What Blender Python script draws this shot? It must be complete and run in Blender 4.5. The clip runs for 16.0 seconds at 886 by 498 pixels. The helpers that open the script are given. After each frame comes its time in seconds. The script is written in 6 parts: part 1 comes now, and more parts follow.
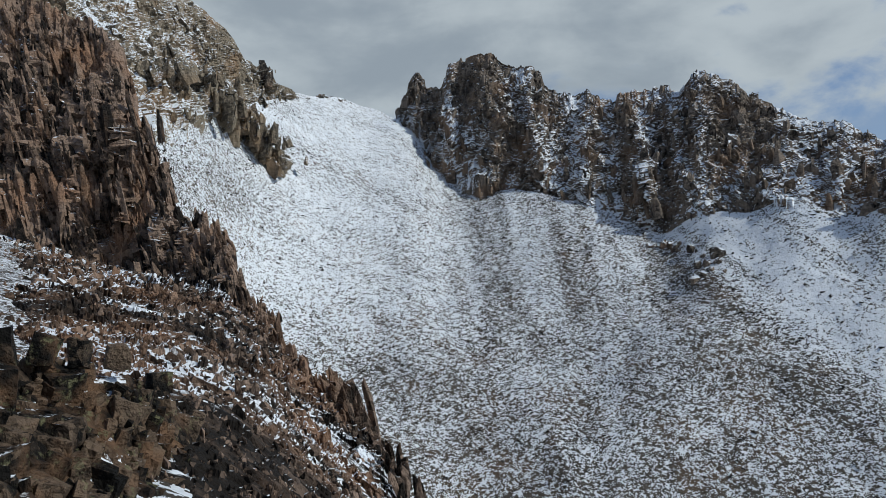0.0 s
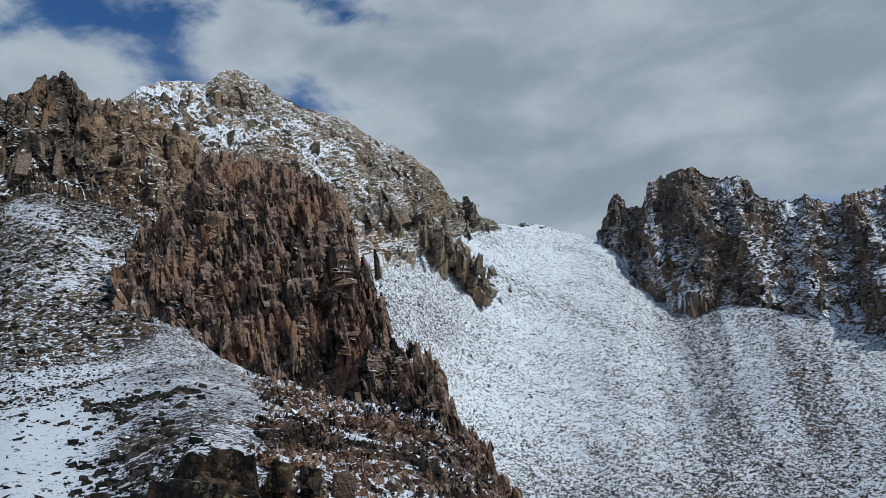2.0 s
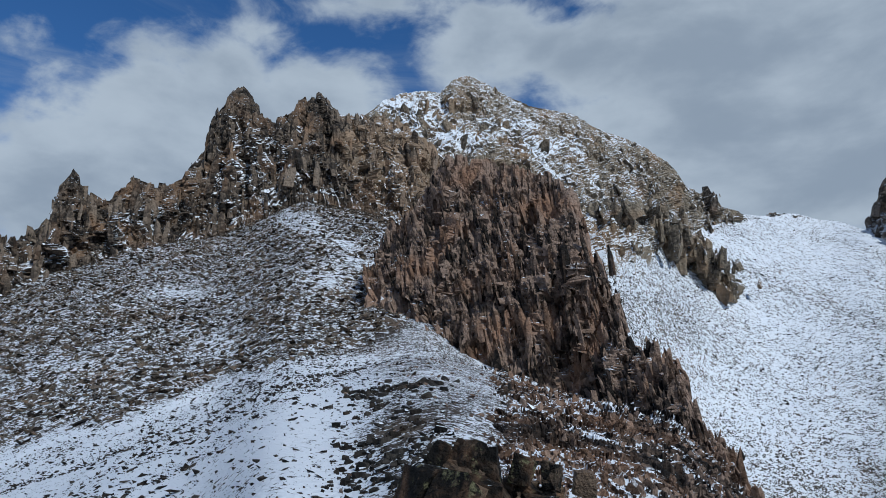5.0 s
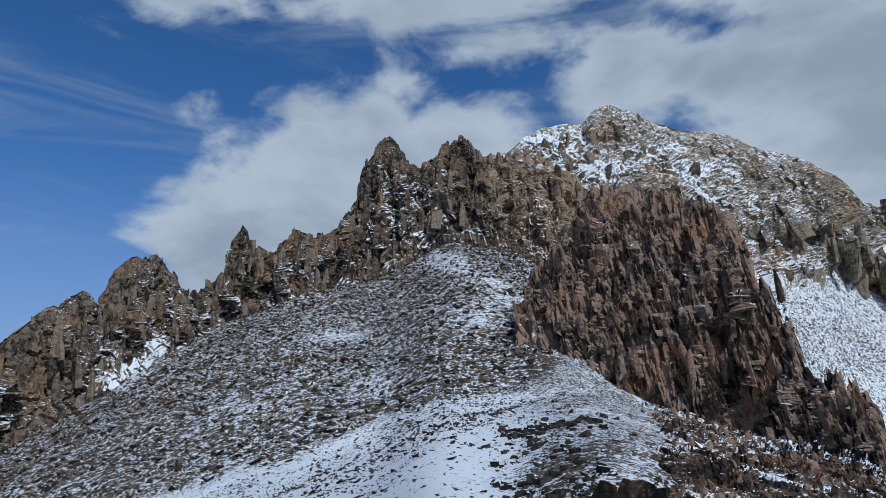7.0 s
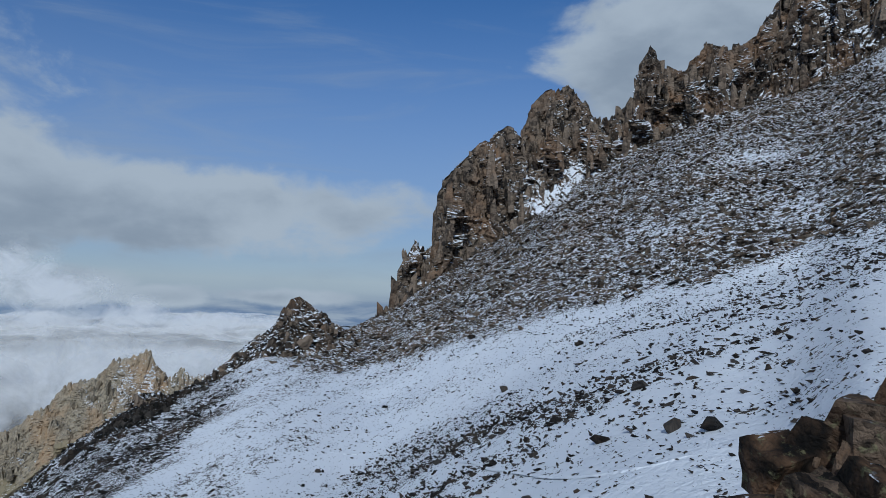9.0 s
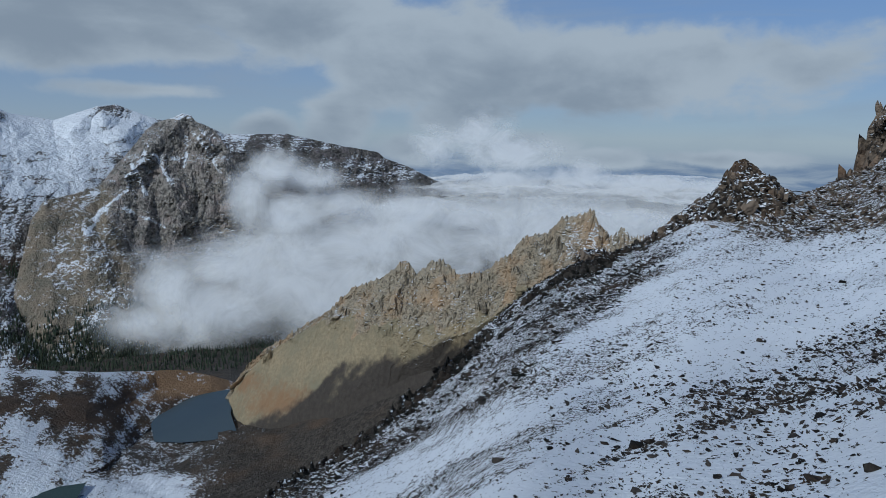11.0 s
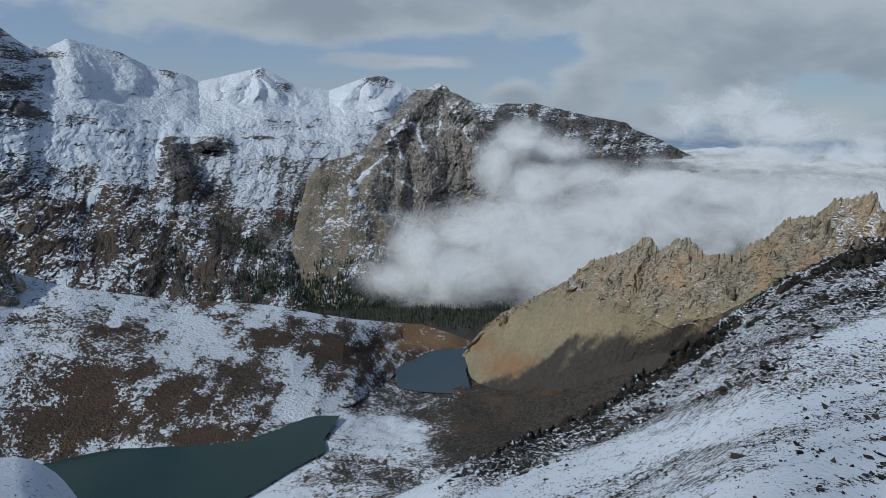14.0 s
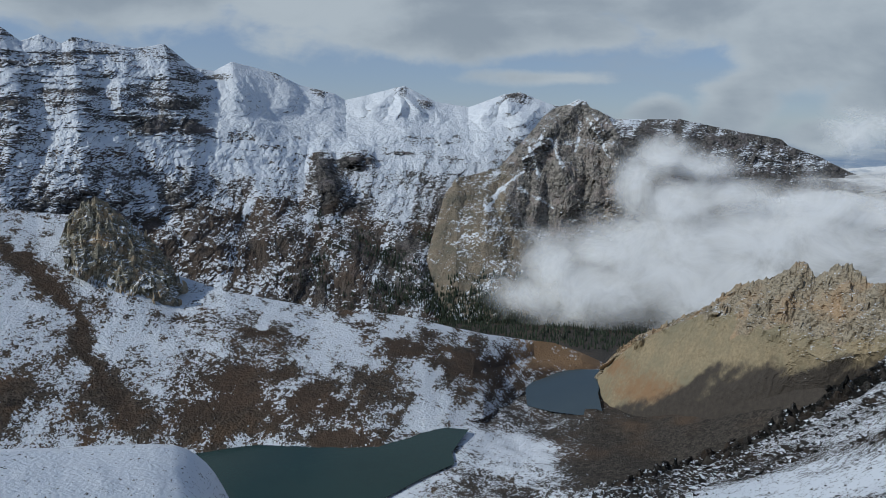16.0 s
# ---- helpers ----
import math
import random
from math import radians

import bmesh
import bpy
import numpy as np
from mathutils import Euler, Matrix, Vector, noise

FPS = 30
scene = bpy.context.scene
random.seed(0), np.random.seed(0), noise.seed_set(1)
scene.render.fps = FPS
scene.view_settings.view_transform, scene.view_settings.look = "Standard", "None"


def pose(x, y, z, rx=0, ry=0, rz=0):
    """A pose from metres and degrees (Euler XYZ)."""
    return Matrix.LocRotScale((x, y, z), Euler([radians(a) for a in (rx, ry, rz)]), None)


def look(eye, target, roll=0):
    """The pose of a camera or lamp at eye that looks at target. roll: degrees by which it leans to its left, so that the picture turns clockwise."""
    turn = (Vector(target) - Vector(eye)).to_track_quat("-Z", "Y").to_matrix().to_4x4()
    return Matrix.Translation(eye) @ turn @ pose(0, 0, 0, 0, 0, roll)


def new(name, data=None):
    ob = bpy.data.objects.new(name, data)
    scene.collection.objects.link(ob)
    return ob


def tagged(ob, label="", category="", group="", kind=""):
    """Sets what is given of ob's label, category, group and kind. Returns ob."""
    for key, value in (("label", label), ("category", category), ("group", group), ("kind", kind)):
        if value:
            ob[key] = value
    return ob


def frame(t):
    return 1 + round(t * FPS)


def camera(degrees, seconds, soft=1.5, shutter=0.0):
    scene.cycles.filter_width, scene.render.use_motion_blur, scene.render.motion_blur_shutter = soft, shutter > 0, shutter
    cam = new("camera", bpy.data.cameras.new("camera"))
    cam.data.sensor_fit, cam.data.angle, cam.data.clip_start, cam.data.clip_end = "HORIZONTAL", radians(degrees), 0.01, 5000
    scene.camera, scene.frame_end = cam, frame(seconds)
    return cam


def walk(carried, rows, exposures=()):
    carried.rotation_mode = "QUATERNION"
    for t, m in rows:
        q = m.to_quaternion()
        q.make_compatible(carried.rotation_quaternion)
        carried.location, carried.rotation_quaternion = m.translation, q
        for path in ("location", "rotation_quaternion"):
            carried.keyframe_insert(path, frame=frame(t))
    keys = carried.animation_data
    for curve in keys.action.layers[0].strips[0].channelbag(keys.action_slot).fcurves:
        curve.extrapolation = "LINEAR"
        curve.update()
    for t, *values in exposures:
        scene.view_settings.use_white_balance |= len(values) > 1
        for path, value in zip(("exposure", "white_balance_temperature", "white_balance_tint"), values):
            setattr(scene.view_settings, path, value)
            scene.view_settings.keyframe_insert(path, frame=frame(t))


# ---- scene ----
cam = camera(63.8, 16.0, soft=0.35)
EYE = 1.65
# seconds, heading, pitch, roll of the camera, which turns on the spot
PATH = [
    (0.0, 0.12, 1.76, 3.83), (0.5, 3.19, 4.82, 3.56), (1.0, 7.02, 7.68, 3.81), (1.5, 11.32, 10.66, 4.47),
    (2.0, 16.71, 13.03, 4.59), (2.5, 22.73, 15.35, 4.35), (3.0, 25.76, 15.72, 3.84), (5.5, 37.69, 13.56, 1.36),
    (6.0, 40.62, 14.21, 1.37), (6.5, 43.60, 15.76, 1.73), (7.0, 47.26, 17.05, 1.37), (7.5, 55.50, 16.57, -0.29),
    (8.0, 63.15, 12.02, -1.21), (8.5, 70.58, 7.53, -1.71), (9.0, 79.24, 2.88, -1.88), (9.5, 84.33, -0.99, -1.79),
    (10.0, 95.20, -4.89, -1.43), (12.5, 125.96, -10.37, -1.03), (13.0, 128.35, -10.76, -0.99),
    (13.5, 130.94, -11.41, -0.97), (14.0, 132.83, -11.64, -0.98), (14.5, 135.09, -10.92, -0.48),
    (15.0, 136.73, -10.26, -0.30), (15.5, 138.79, -10.00, -0.40), (16.0, 143.72, -10.52, -0.67),
]
ARM = 0.2  # held in front of the body, which turns
walk(cam, [(t, pose(-ARM * math.sin(radians(yaw)), ARM * math.cos(radians(yaw)), EYE, 90 + pitch, roll, yaw)) for t, yaw, pitch, roll in PATH],
     [(0.0, -0.42, 6050, 2), (3.0, -0.50, 5700, 3), (7.0, -0.42, 5500, 4), (10.0, -0.72, 5450, 3), (12.5, -0.68, 5600, 2), (16.0, -0.54, 5850, 3)])

# ---------------------------------------------------------------- light
SUN_BEARING, SUN_HEIGHT = -108.0, 36.0
sun = new("sun", bpy.data.lights.new("sun", "SUN"))
sun.data.energy, sun.data.angle, sun.data.color = 3.75, radians(1.5), (1.0, 0.94, 0.86)
sb, sh = radians(SUN_BEARING), radians(SUN_HEIGHT)
sun_way = Vector((-math.sin(sb) * math.cos(sh), math.cos(sb) * math.cos(sh), math.sin(sh)))
sun.matrix_world = look(sun_way * 2000, (0, 0, 0))


class Nodes:
    """A short way to wire a node tree."""

    def __init__(self, tree):
        self.tree = tree
        tree.nodes.clear()

    def add(self, kind, inputs=None, **settings):
        n = self.tree.nodes.new(kind)
        for k, v in settings.items():
            setattr(n, k, v)
        for k, v in (inputs or {}).items():
            if isinstance(v, bpy.types.NodeSocket):
                self.tree.links.new(v, n.inputs[k])
            else:
                n.inputs[k].default_value = v
        return n

    def math(self, op, a, b=0.0, c=0.0, clamp=False):
        return self.add("ShaderNodeMath", {0: a, 1: b, 2: c}, operation=op, use_clamp=clamp).outputs[0]

    def step(self, v, lo, hi):
        return self.add("ShaderNodeMapRange", {0: v, 1: lo, 2: hi}, interpolation_type="SMOOTHSTEP").outputs[0]

    def mix(self, f, a, b):
        return self.add("ShaderNodeMix", {0: f, 6: a, 7: b}, data_type="RGBA").outputs[2]

    def noise(self, vec, scale, detail=4.0, rough=0.55, warp=0.0):
        return self.add("ShaderNodeTexNoise", {"Vector": vec, "Scale": scale, "Detail": detail, "Roughness": rough, "Distortion": warp}).outputs[0]

    def scaled(self, vec, xyz):
        return self.add("ShaderNodeMapping", {"Vector": vec, "Scale": xyz}).outputs[0]


# sky: blue overhead, drifting cumulus, and a far sea of cloud under the horizon
world = bpy.data.worlds.new("sky")
scene.world = world
world.use_nodes = True
w = Nodes(world.node_tree)
way = w.add("ShaderNodeTexCoord").outputs["Generated"]
sep = w.add("ShaderNodeSeparateXYZ", {0: way}).outputs
bearing = w.math("MULTIPLY", w.math("ARCTAN2", w.math("MULTIPLY", sep[0], -1.0), sep[1]), 57.2958)
height = w.math("MULTIPLY", w.math("ARCSINE", sep[2]), 57.2958)
air = w.add("ShaderNodeTexSky", sky_type="NISHITA", sun_disc=False, sun_elevation=sh, sun_rotation=-sb, altitude=3800.0, air_density=1.0, dust_density=0.3, ozone_density=1.5).outputs[0]
# bearing, height, half width, half height, density of each cloud
CLOUDS = [
    (6, 18, 16, 6.5, 1.0), (40, 33, 12, 3, 0.45), (29, 29, 8, 4.5, 1.0),
    (-14, 26, 42, 13, 1.0), (-26, 15, 12, 6, 0.7), (14, 24, 15, 9, 1.0), (20, 27, 9, 5, 1.0), (4, 36, 26, 8, 0.8),
    (53, 22, 15, 9, 1.0), (62, 17, 9, 7, 1.0), (46, 25, 9, 5, 0.9), (44, 37, 18, 4.0, 0.65), (70, 36, 8, 4, 0.35),
    (97, 5.5, 15, 3.4, 1.0), (114, 6.5, 12, 4.5, 1.0), (124, 9, 10, 5, 0.8)] + [(112, 1.5, 4, 2.4, 0.7), (122, 1.5, 3, 3.0, 0.6), (127, 0.8, 2.5, 1.3, 0.7),
    (135, 3.1, 6, 0.8, 0.7), (107, -1.0, 5, 1.6, 0.9), (101, -1.6, 5, 1.0, 0.8), (93, -1.4, 6, 0.7, 0.7), (116, -1.2, 3, 1.4, 0.6), (150, 12, 34, 6.5, 1.0), (140, 6.5, 16, 2.2, 0.8), (168, 9, 14, 4, 0.8), (112, 4, 4, 4, 0.6),
    (178, 20, 30, 14, 0.9), (150, 40, 50, 20, 0.7), (-70, 34, 26, 14, 0.6), (-140, 22, 30, 12, 0.7), 
]
cover = None
for cb, ch, cw, chh, dens in CLOUDS:
    u = w.math("DIVIDE", w.math("SUBTRACT", bearing, cb), cw)
    v = w.math("DIVIDE", w.math("SUBTRACT", height, ch), chh)
    d = w.math("SQRT", w.math("ADD", w.math("MULTIPLY", u, u), w.math("MULTIPLY", v, v)))
    d = w.math("MULTIPLY", w.math("SUBTRACT", 1.15, d), dens)
    cover = d if cover is None else w.math("MAXIMUM", cover, d)
cover = w.math("MAXIMUM", w.math("MINIMUM", cover, 0.8), -0.5)
flat = w.scaled(way, (1.0, 1.0, 1.8))
big = w.noise(flat, 4.6, 9.0, 0.56, 0.3)
fine = w.noise(flat, 11.0, 9.0, 0.58, 0.4)
body = w.math("ADD", w.math("MULTIPLY_ADD", w.math("SUBTRACT", big, 0.5), 1.75, cover), w.math("MULTIPLY", w.math("SUBTRACT", fine, 0.5), 0.75))
alpha = w.step(body, 0.0, 0.42)
shade = w.noise(w.scaled(way, (1, 1, 2.4)), 4.3, 7.0, 0.5, 0.3)
thick = w.step(w.math("MULTIPLY_ADD", w.math("SUBTRACT", shade, 0.5), 2.2, w.math("MULTIPLY", body, 0.7)), 0.0, 0.9)
cloud = w.mix(thick, (7.0, 7.2, 7.5, 1), (4.4, 4.75, 5.3, 1))
haze = w.step(height, 26.0, -2.0)
deep = w.add("ShaderNodeHueSaturation", {"Hue": 0.503, "Saturation": 1.20, "Value": 1.48, "Color": air}).outputs[0]
clear = w.mix(w.math("MULTIPLY", haze, 0.82), deep, (4.1, 4.45, 5.5, 1))
cirrus = w.step(w.noise(w.scaled(way, (0.7, 1.0, 5.0)), 3.0, 7.0, 0.6, 0.8), 0.45, 0.85)
clear = w.mix(w.math("MULTIPLY", cirrus, 0.55), clear, (5.0, 5.4, 6.1, 1))
skycol = w.mix(w.math("MULTIPLY", alpha, 0.96), clear, cloud)
# the far sea of cloud
seav = w.scaled(way, (1.0, 1.0, 7.0))
sea = w.step(w.noise(seav, 7.0, 9.0, 0.6, 0.5), 0.40, 0.64)
seacol = w.mix(sea, (2.6, 3.4, 4.9, 1), (5.4, 5.8, 6.4, 1))
down = w.math("MULTIPLY", w.step(height, -0.6, -2.4), w.math("SUBTRACT", 1.0, alpha))
skycol = w.mix(down, skycol, seacol)
w.add("ShaderNodeOutputWorld", {0: w.add("ShaderNodeBackground", {0: skycol, 1: 0.094}).outputs[0]})


# ---------------------------------------------------------------- materials
def mountain_mat(name, rock_a, rock_b, stone=1.2, bias=0.0, upright=1.0, grit=0.35, patch=0.03, streak=0.0, earth=(0.16, 0.10, 0.06), relief=1.0, strata=0.0, wide_k=0.9, mid_k=0.8, soft=0.05, lichen=0.0, vary=0.0, flute=0.16, contrast=(0.28, 0.82), bed_k=0.35, soil_dark=0.55, warm=0.74):
    """Rock with snow lying on it: 'snow' on the mesh says how much of it is covered, 'earth' where soil shows."""
    m = bpy.data.materials.new(name)
    m.use_nodes = True
    n = Nodes(m.node_tree)
    geo = n.add("ShaderNodeNewGeometry").outputs
    P = geo["Position"]
    up = n.add("ShaderNodeSeparateXYZ", {0: geo["Normal"]}).outputs[2]
    snow_a = n.add("ShaderNodeAttribute", attribute_name="snow").outputs["Fac"]
    earth_a = n.add("ShaderNodeAttribute", attribute_name="earth").outputs["Fac"]
    wide = n.noise(P, patch, 5.0, 0.6)
    mid = n.noise(P, 1.0 / (stone * 5.0), 6.0, 0.65)
    bent = n.add("ShaderNodeVectorMath", {0: n.add("ShaderNodeTexNoise", {"Vector": P, "Scale": 0.8 / stone, "Detail": 3.0}).outputs[1], "Scale": stone * 1.2}, operation="SCALE").outputs[0]
    cellv = n.add("ShaderNodeVectorMath", {0: P, 1: bent}, operation="ADD").outputs[0]
    vor = n.add("ShaderNodeTexVoronoi", {"Vector": n.scaled(cellv, (1.0, 1.0, 1.4)), "Scale": 1.0 / stone})
    vor2 = n.add("ShaderNodeTexVoronoi", {"Vector": n.scaled(cellv, (1.0, 1.0, 1.4)), "Scale": 2.7 / stone})
    rnd = n.add("ShaderNodeSeparateColor", {0: vor.outputs["Color"]}).outputs[0]
    rnd2 = n.add("ShaderNodeSeparateColor", {0: vor2.outputs["Color"]}).outputs[1]
    columns = n.noise(n.scaled(P, (1.0, 1.0, flute)), 1.1 / stone, 6.0, 0.62)
    s = n.math("MULTIPLY_ADD", n.math("SUBTRACT", up, 0.62), upright, snow_a)
    s = n.math("ADD", s, bias)
    s = n.math("MULTIPLY_ADD", n.math("SUBTRACT", wide, 0.5), wide_k, s)
    s = n.math("MULTIPLY_ADD", n.math("SUBTRACT", mid, 0.5), mid_k, s)
    s = n.math("MULTIPLY_ADD", n.math("SUBTRACT", rnd, 0.5), -grit, s)
    s = n.math("MULTIPLY_ADD", n.math("SUBTRACT", rnd2, 0.5), -grit * 1.1, s)
    if streak:
        fall = n.noise(n.scaled(P, (1.0, 1.0, 0.12)), streak, 4.0, 0.55)
        s = n.math("MULTIPLY_ADD", n.math("SUBTRACT", fall, 0.5), 0.6, s)
    if strata:
        beds = n.noise(n.scaled(P, (0.06, 0.06, 1.0)), strata, 4.0, 0.6, 0.3)
        s = n.math("MULTIPLY_ADD", n.math("SUBTRACT", beds, 0.5), bed_k, s)
    cover_m = n.step(s, 0.51 - soft, 0.51 + soft)
    tone = n.math("ADD", n.math("MULTIPLY", columns, 0.75), n.math("MULTIPLY", rnd, 0.35))
    if strata:
        tone = n.math("MULTIPLY_ADD", n.math("SUBTRACT", beds, 0.5), bed_k * 1.2, tone)
    if vary:
        own = n.math("FRACT", n.math("ADD", geo["Random Per Island"], n.add("ShaderNodeObjectInfo").outputs["Random"]))
        tone = n.math("MULTIPLY_ADD", n.math("SUBTRACT", own, 0.5), vary, tone)
    rock = n.mix(n.step(tone, *contrast), (*rock_a, 1), (*rock_b, 1))
    rock = n.mix(n.step(n.noise(P, patch * 2.3, 4.0), 0.45, 0.75), rock, (rock_b[0] * (1.62 - 0.7 * warm), rock_b[1] * 0.9, rock_b[2] * warm, 1))
    if lichen:
        rock = n.mix(n.math("MULTIPLY", n.step(n.noise(P, lichen, 5.0, 0.7), 0.56, 0.66), 0.7), rock, (0.17, 0.16, 0.085, 1))
    soil = n.mix(n.step(n.noise(P, 0.5 / stone, 7.0, 0.7), 0.25, 0.75), (*[c * 0.68 for c in earth], 1), (*[c * 1.15 for c in earth], 1))
    soil = n.mix(n.step(n.noise(P, patch * 1.4, 7.0, 0.68), 0.36, 0.72), soil, (earth[0] * soil_dark, earth[1] * soil_dark * 1.12, earth[2] * soil_dark * 1.2, 1))
    soil = n.mix(n.step(n.math("ADD", earth_a, n.math("MULTIPLY", n.math("SUBTRACT", mid, 0.5), 1.2)), 1.15, 1.75), soil, (0.250, 0.155, 0.085, 1))
    soily = n.step(n.math("ADD", earth_a, n.math("MULTIPLY", n.math("SUBTRACT", mid, 0.5), 0.9)), 0.3, 0.7)
    rock = n.mix(soily, rock, soil)
    # 'scree' on the mesh: dark debris, with shade painted into its colour
    scree_shade_a = n.add("ShaderNodeAttribute", attribute_name="scree").outputs["Fac"]
    shaded_debris = n.mix(n.noise(P, 0.4 / stone, 7.0, 0.7), (0.026, 0.022, 0.019, 1), (0.095, 0.080, 0.066, 1))
    rock = n.mix(n.step(n.math("ADD", scree_shade_a, n.math("MULTIPLY", n.math("SUBTRACT", mid, 0.5), 0.9)), 0.25, 0.75), rock, shaded_debris)
    white = n.mix(n.noise(P, 0.08, 4.0), (0.70, 0.73, 0.78, 1), (0.80, 0.81, 0.83, 1))
    col = n.mix(cover_m, rock, white)
    h = n.math("ADD", n.math("MULTIPLY", columns, stone * 1.0), n.math("MULTIPLY", vor.outputs["Distance"], -stone * 0.35))
    h = n.math("ADD", h, n.math("MULTIPLY", vor2.outputs["Distance"], -stone * 0.16))
    h = n.math("MULTIPLY", h, n.math("MULTIPLY_ADD", soily, -0.7, 1.0))
    h = n.math("ADD", n.math("MULTIPLY", h, n.math("MULTIPLY_ADD", cover_m, -0.72, 1.0)), n.math("MULTIPLY", cover_m, stone * 0.10))
    bump = n.add("ShaderNodeBump", {"Height": h, "Strength": 0.9, "Distance": relief})
    b = n.add("ShaderNodeBsdfPrincipled", {"Base Color": col, "Roughness": n.math("MULTIPLY_ADD", cover_m, -0.2, 0.85), "Normal": bump.outputs[0], "Specular IOR Level": 0.2})
    n.add("ShaderNodeOutputMaterial", {0: b.outputs[0]})
    return m


NEAR_SCREE = mountain_mat("stony_snow", (0.018, 0.015, 0.013), (0.085, 0.070, 0.057), 0.36, 0.06, 0.3, 0.40, 0.035, 0.0, (0.12, 0.09, 0.062), wide_k=0.4, mid_k=0.5, soft=0.02)
SLOPE_SCREE = mountain_mat("grey_scree", (0.012, 0.010, 0.009), (0.160, 0.132, 0.102), 0.9, 0.02, 0.3, 1.1, 0.03, 0.0, (0.12, 0.09, 0.062), wide_k=0.5, mid_k=0.6, soft=0.02, contrast=(0.3, 0.9))
BOWL_SCREE = mountain_mat("bowl_scree", (0.020, 0.018, 0.016), (0.11, 0.096, 0.080), 2.1, 0.04, 0.2, 1.0, 0.012, wide_k=0.3, mid_k=0.6, soft=0.01)
BASIN = mountain_mat("basin_scree", (0.030, 0.026, 0.022), (0.10, 0.085, 0.07), 3.5, 0.0, 0.3, 0.3, 0.006, 0.02, (0.060, 0.047, 0.037))
# low colour and contrast also paint crevice shadow into the grooves of the rock
DARK_ROCK = mountain_mat("dark_brown_rock", (0.013, 0.010, 0.008), (0.270, 0.190, 0.142), 0.9, -0.20, 0.8, 0.25, 0.05, vary=0.6, contrast=(0.34, 0.86))
GREY_ROCK = mountain_mat("grey_brown_rock", (0.022, 0.018, 0.015), (0.225, 0.172, 0.126), 1.8, -0.08, 1.0, 0.3, 0.03, earth=(0.29, 0.20, 0.13), vary=0.5)
CREST_ROCK = mountain_mat("ridge_rock", (0.026, 0.022, 0.019), (0.225, 0.182, 0.146), 3.2, 0.02, 1.2, 0.35, 0.012, vary=0.4)
SUMMIT_ROCK = mountain_mat("summit_rock", (0.060, 0.050, 0.039), (0.27, 0.220, 0.160), 2.4, 0.04, 0.8, 0.5, 0.014, vary=0.4)
GOLD_ROCK = mountain_mat("tan_rock", (0.125, 0.106, 0.080), (0.385, 0.328, 0.240), 2.4, -0.30, 1.0, 0.25, 0.010, 0.0, (0.325, 0.258, 0.160), vary=0.4, soil_dark=0.66, flute=0.09)
HILL = mountain_mat("snowy_hill", (0.045, 0.035, 0.028), (0.14, 0.11, 0.082), 4.5, 0.0, 0.45, 0.45, 0.013, 0.0, (0.098, 0.066, 0.045), wide_k=1.3, mid_k=1.0, relief=2.5)
# the earth colour here is darkened to carry cloud shadow on the lower slopes
FAR_ROCK = mountain_mat("far_rock", (0.055, 0.051, 0.048), (0.240, 0.216, 0.192), 11.0, 0.0, 1.3, 0.40, 0.006, 0.0, (0.110, 0.080, 0.060), relief=2.0, strata=0.030, wide_k=0.25, mid_k=0.5, bed_k=0.20, soft=0.02, contrast=(0.35, 0.85), warm=0.98)
PYRAMID_ROCK = mountain_mat("banded_rock", (0.115, 0.105, 0.094), (0.470, 0.425, 0.370), 10.0, 0.0, 1.1, 0.3, 0.008, 0.0, (0.275, 0.222, 0.160), relief=2.5, strata=0.045, wide_k=0.2, mid_k=0.4, bed_k=0.35, flute=0.08, soft=0.02, warm=0.92)
BLOCK_ROCK = mountain_mat("block_rock", (0.005, 0.004, 0.003), (0.145, 0.102, 0.070), 0.16, -0.28, 0.75, 0.12, 0.6, lichen=4.0, vary=0.9, relief=1.0, flute=0.7, contrast=(0.36, 0.80))
RIM_ROCK = mountain_mat("rim_rock", (0.006, 0.006, 0.005), (0.052, 0.045, 0.038), 0.8, -0.20, 0.9, 0.3, 0.06, vary=0.7)
OLIVE_ROCK = mountain_mat("olive_rock", (0.13, 0.12, 0.09), (0.42, 0.38, 0.29), 3.5, -0.16, 1.1, 0.3, 0.02, vary=0.4)
SCREE_ROCK = mountain_mat("scree_stone", (0.016, 0.013, 0.011), (0.165, 0.134, 0.102), 0.8, -0.24, 0.65, 0.15, 0.5, vary=0.9)
STONE_ROCK = mountain_mat("loose_stone", (0.009, 0.008, 0.007), (0.062, 0.053, 0.045), 0.5, -0.24, 0.65, 0.15, 0.5, vary=0.9)


# ---------------------------------------------------------------- noise on arrays
def hashed(i, seed):
    h = (i[..., 0].astype(np.int64) * 374761393 + i[..., 1].astype(np.int64) * 668265263 + i[..., 2].astype(np.int64) * 2147483647 + seed * 144665) & 0xFFFFFFFF
    h = ((h ^ (h >> 13)) * 1274126177) & 0xFFFFFFFF
    h = ((h ^ (h >> 16)) * 2246822519) & 0xFFFFFFFF
    return ((h ^ (h >> 15)) & 0xFFFFFF) / float(0xFFFFFF)


def value_noise(P, seed=0):
    i = np.floor(P)
    f = P - i
    f = f * f * f * (f * (f * 6 - 15) + 10)
    out = 0.0
    for a in (0, 1):
        for b in (0, 1):
            for c in (0, 1):
                k = (f[..., 0] if a else 1 - f[..., 0]) * (f[..., 1] if b else 1 - f[..., 1]) * (f[..., 2] if c else 1 - f[..., 2])
                out = out + k * hashed(i + (a, b, c), seed)
    return out - 0.5


def fbm(P, octaves=4, seed=0, gain=0.5):
    out, amp = 0.0, 1.0
    for k in range(octaves):
        out = out + amp * value_noise(P * (2.03 ** k) + 17.3 * k, seed + k)
        amp *= gain
    return out


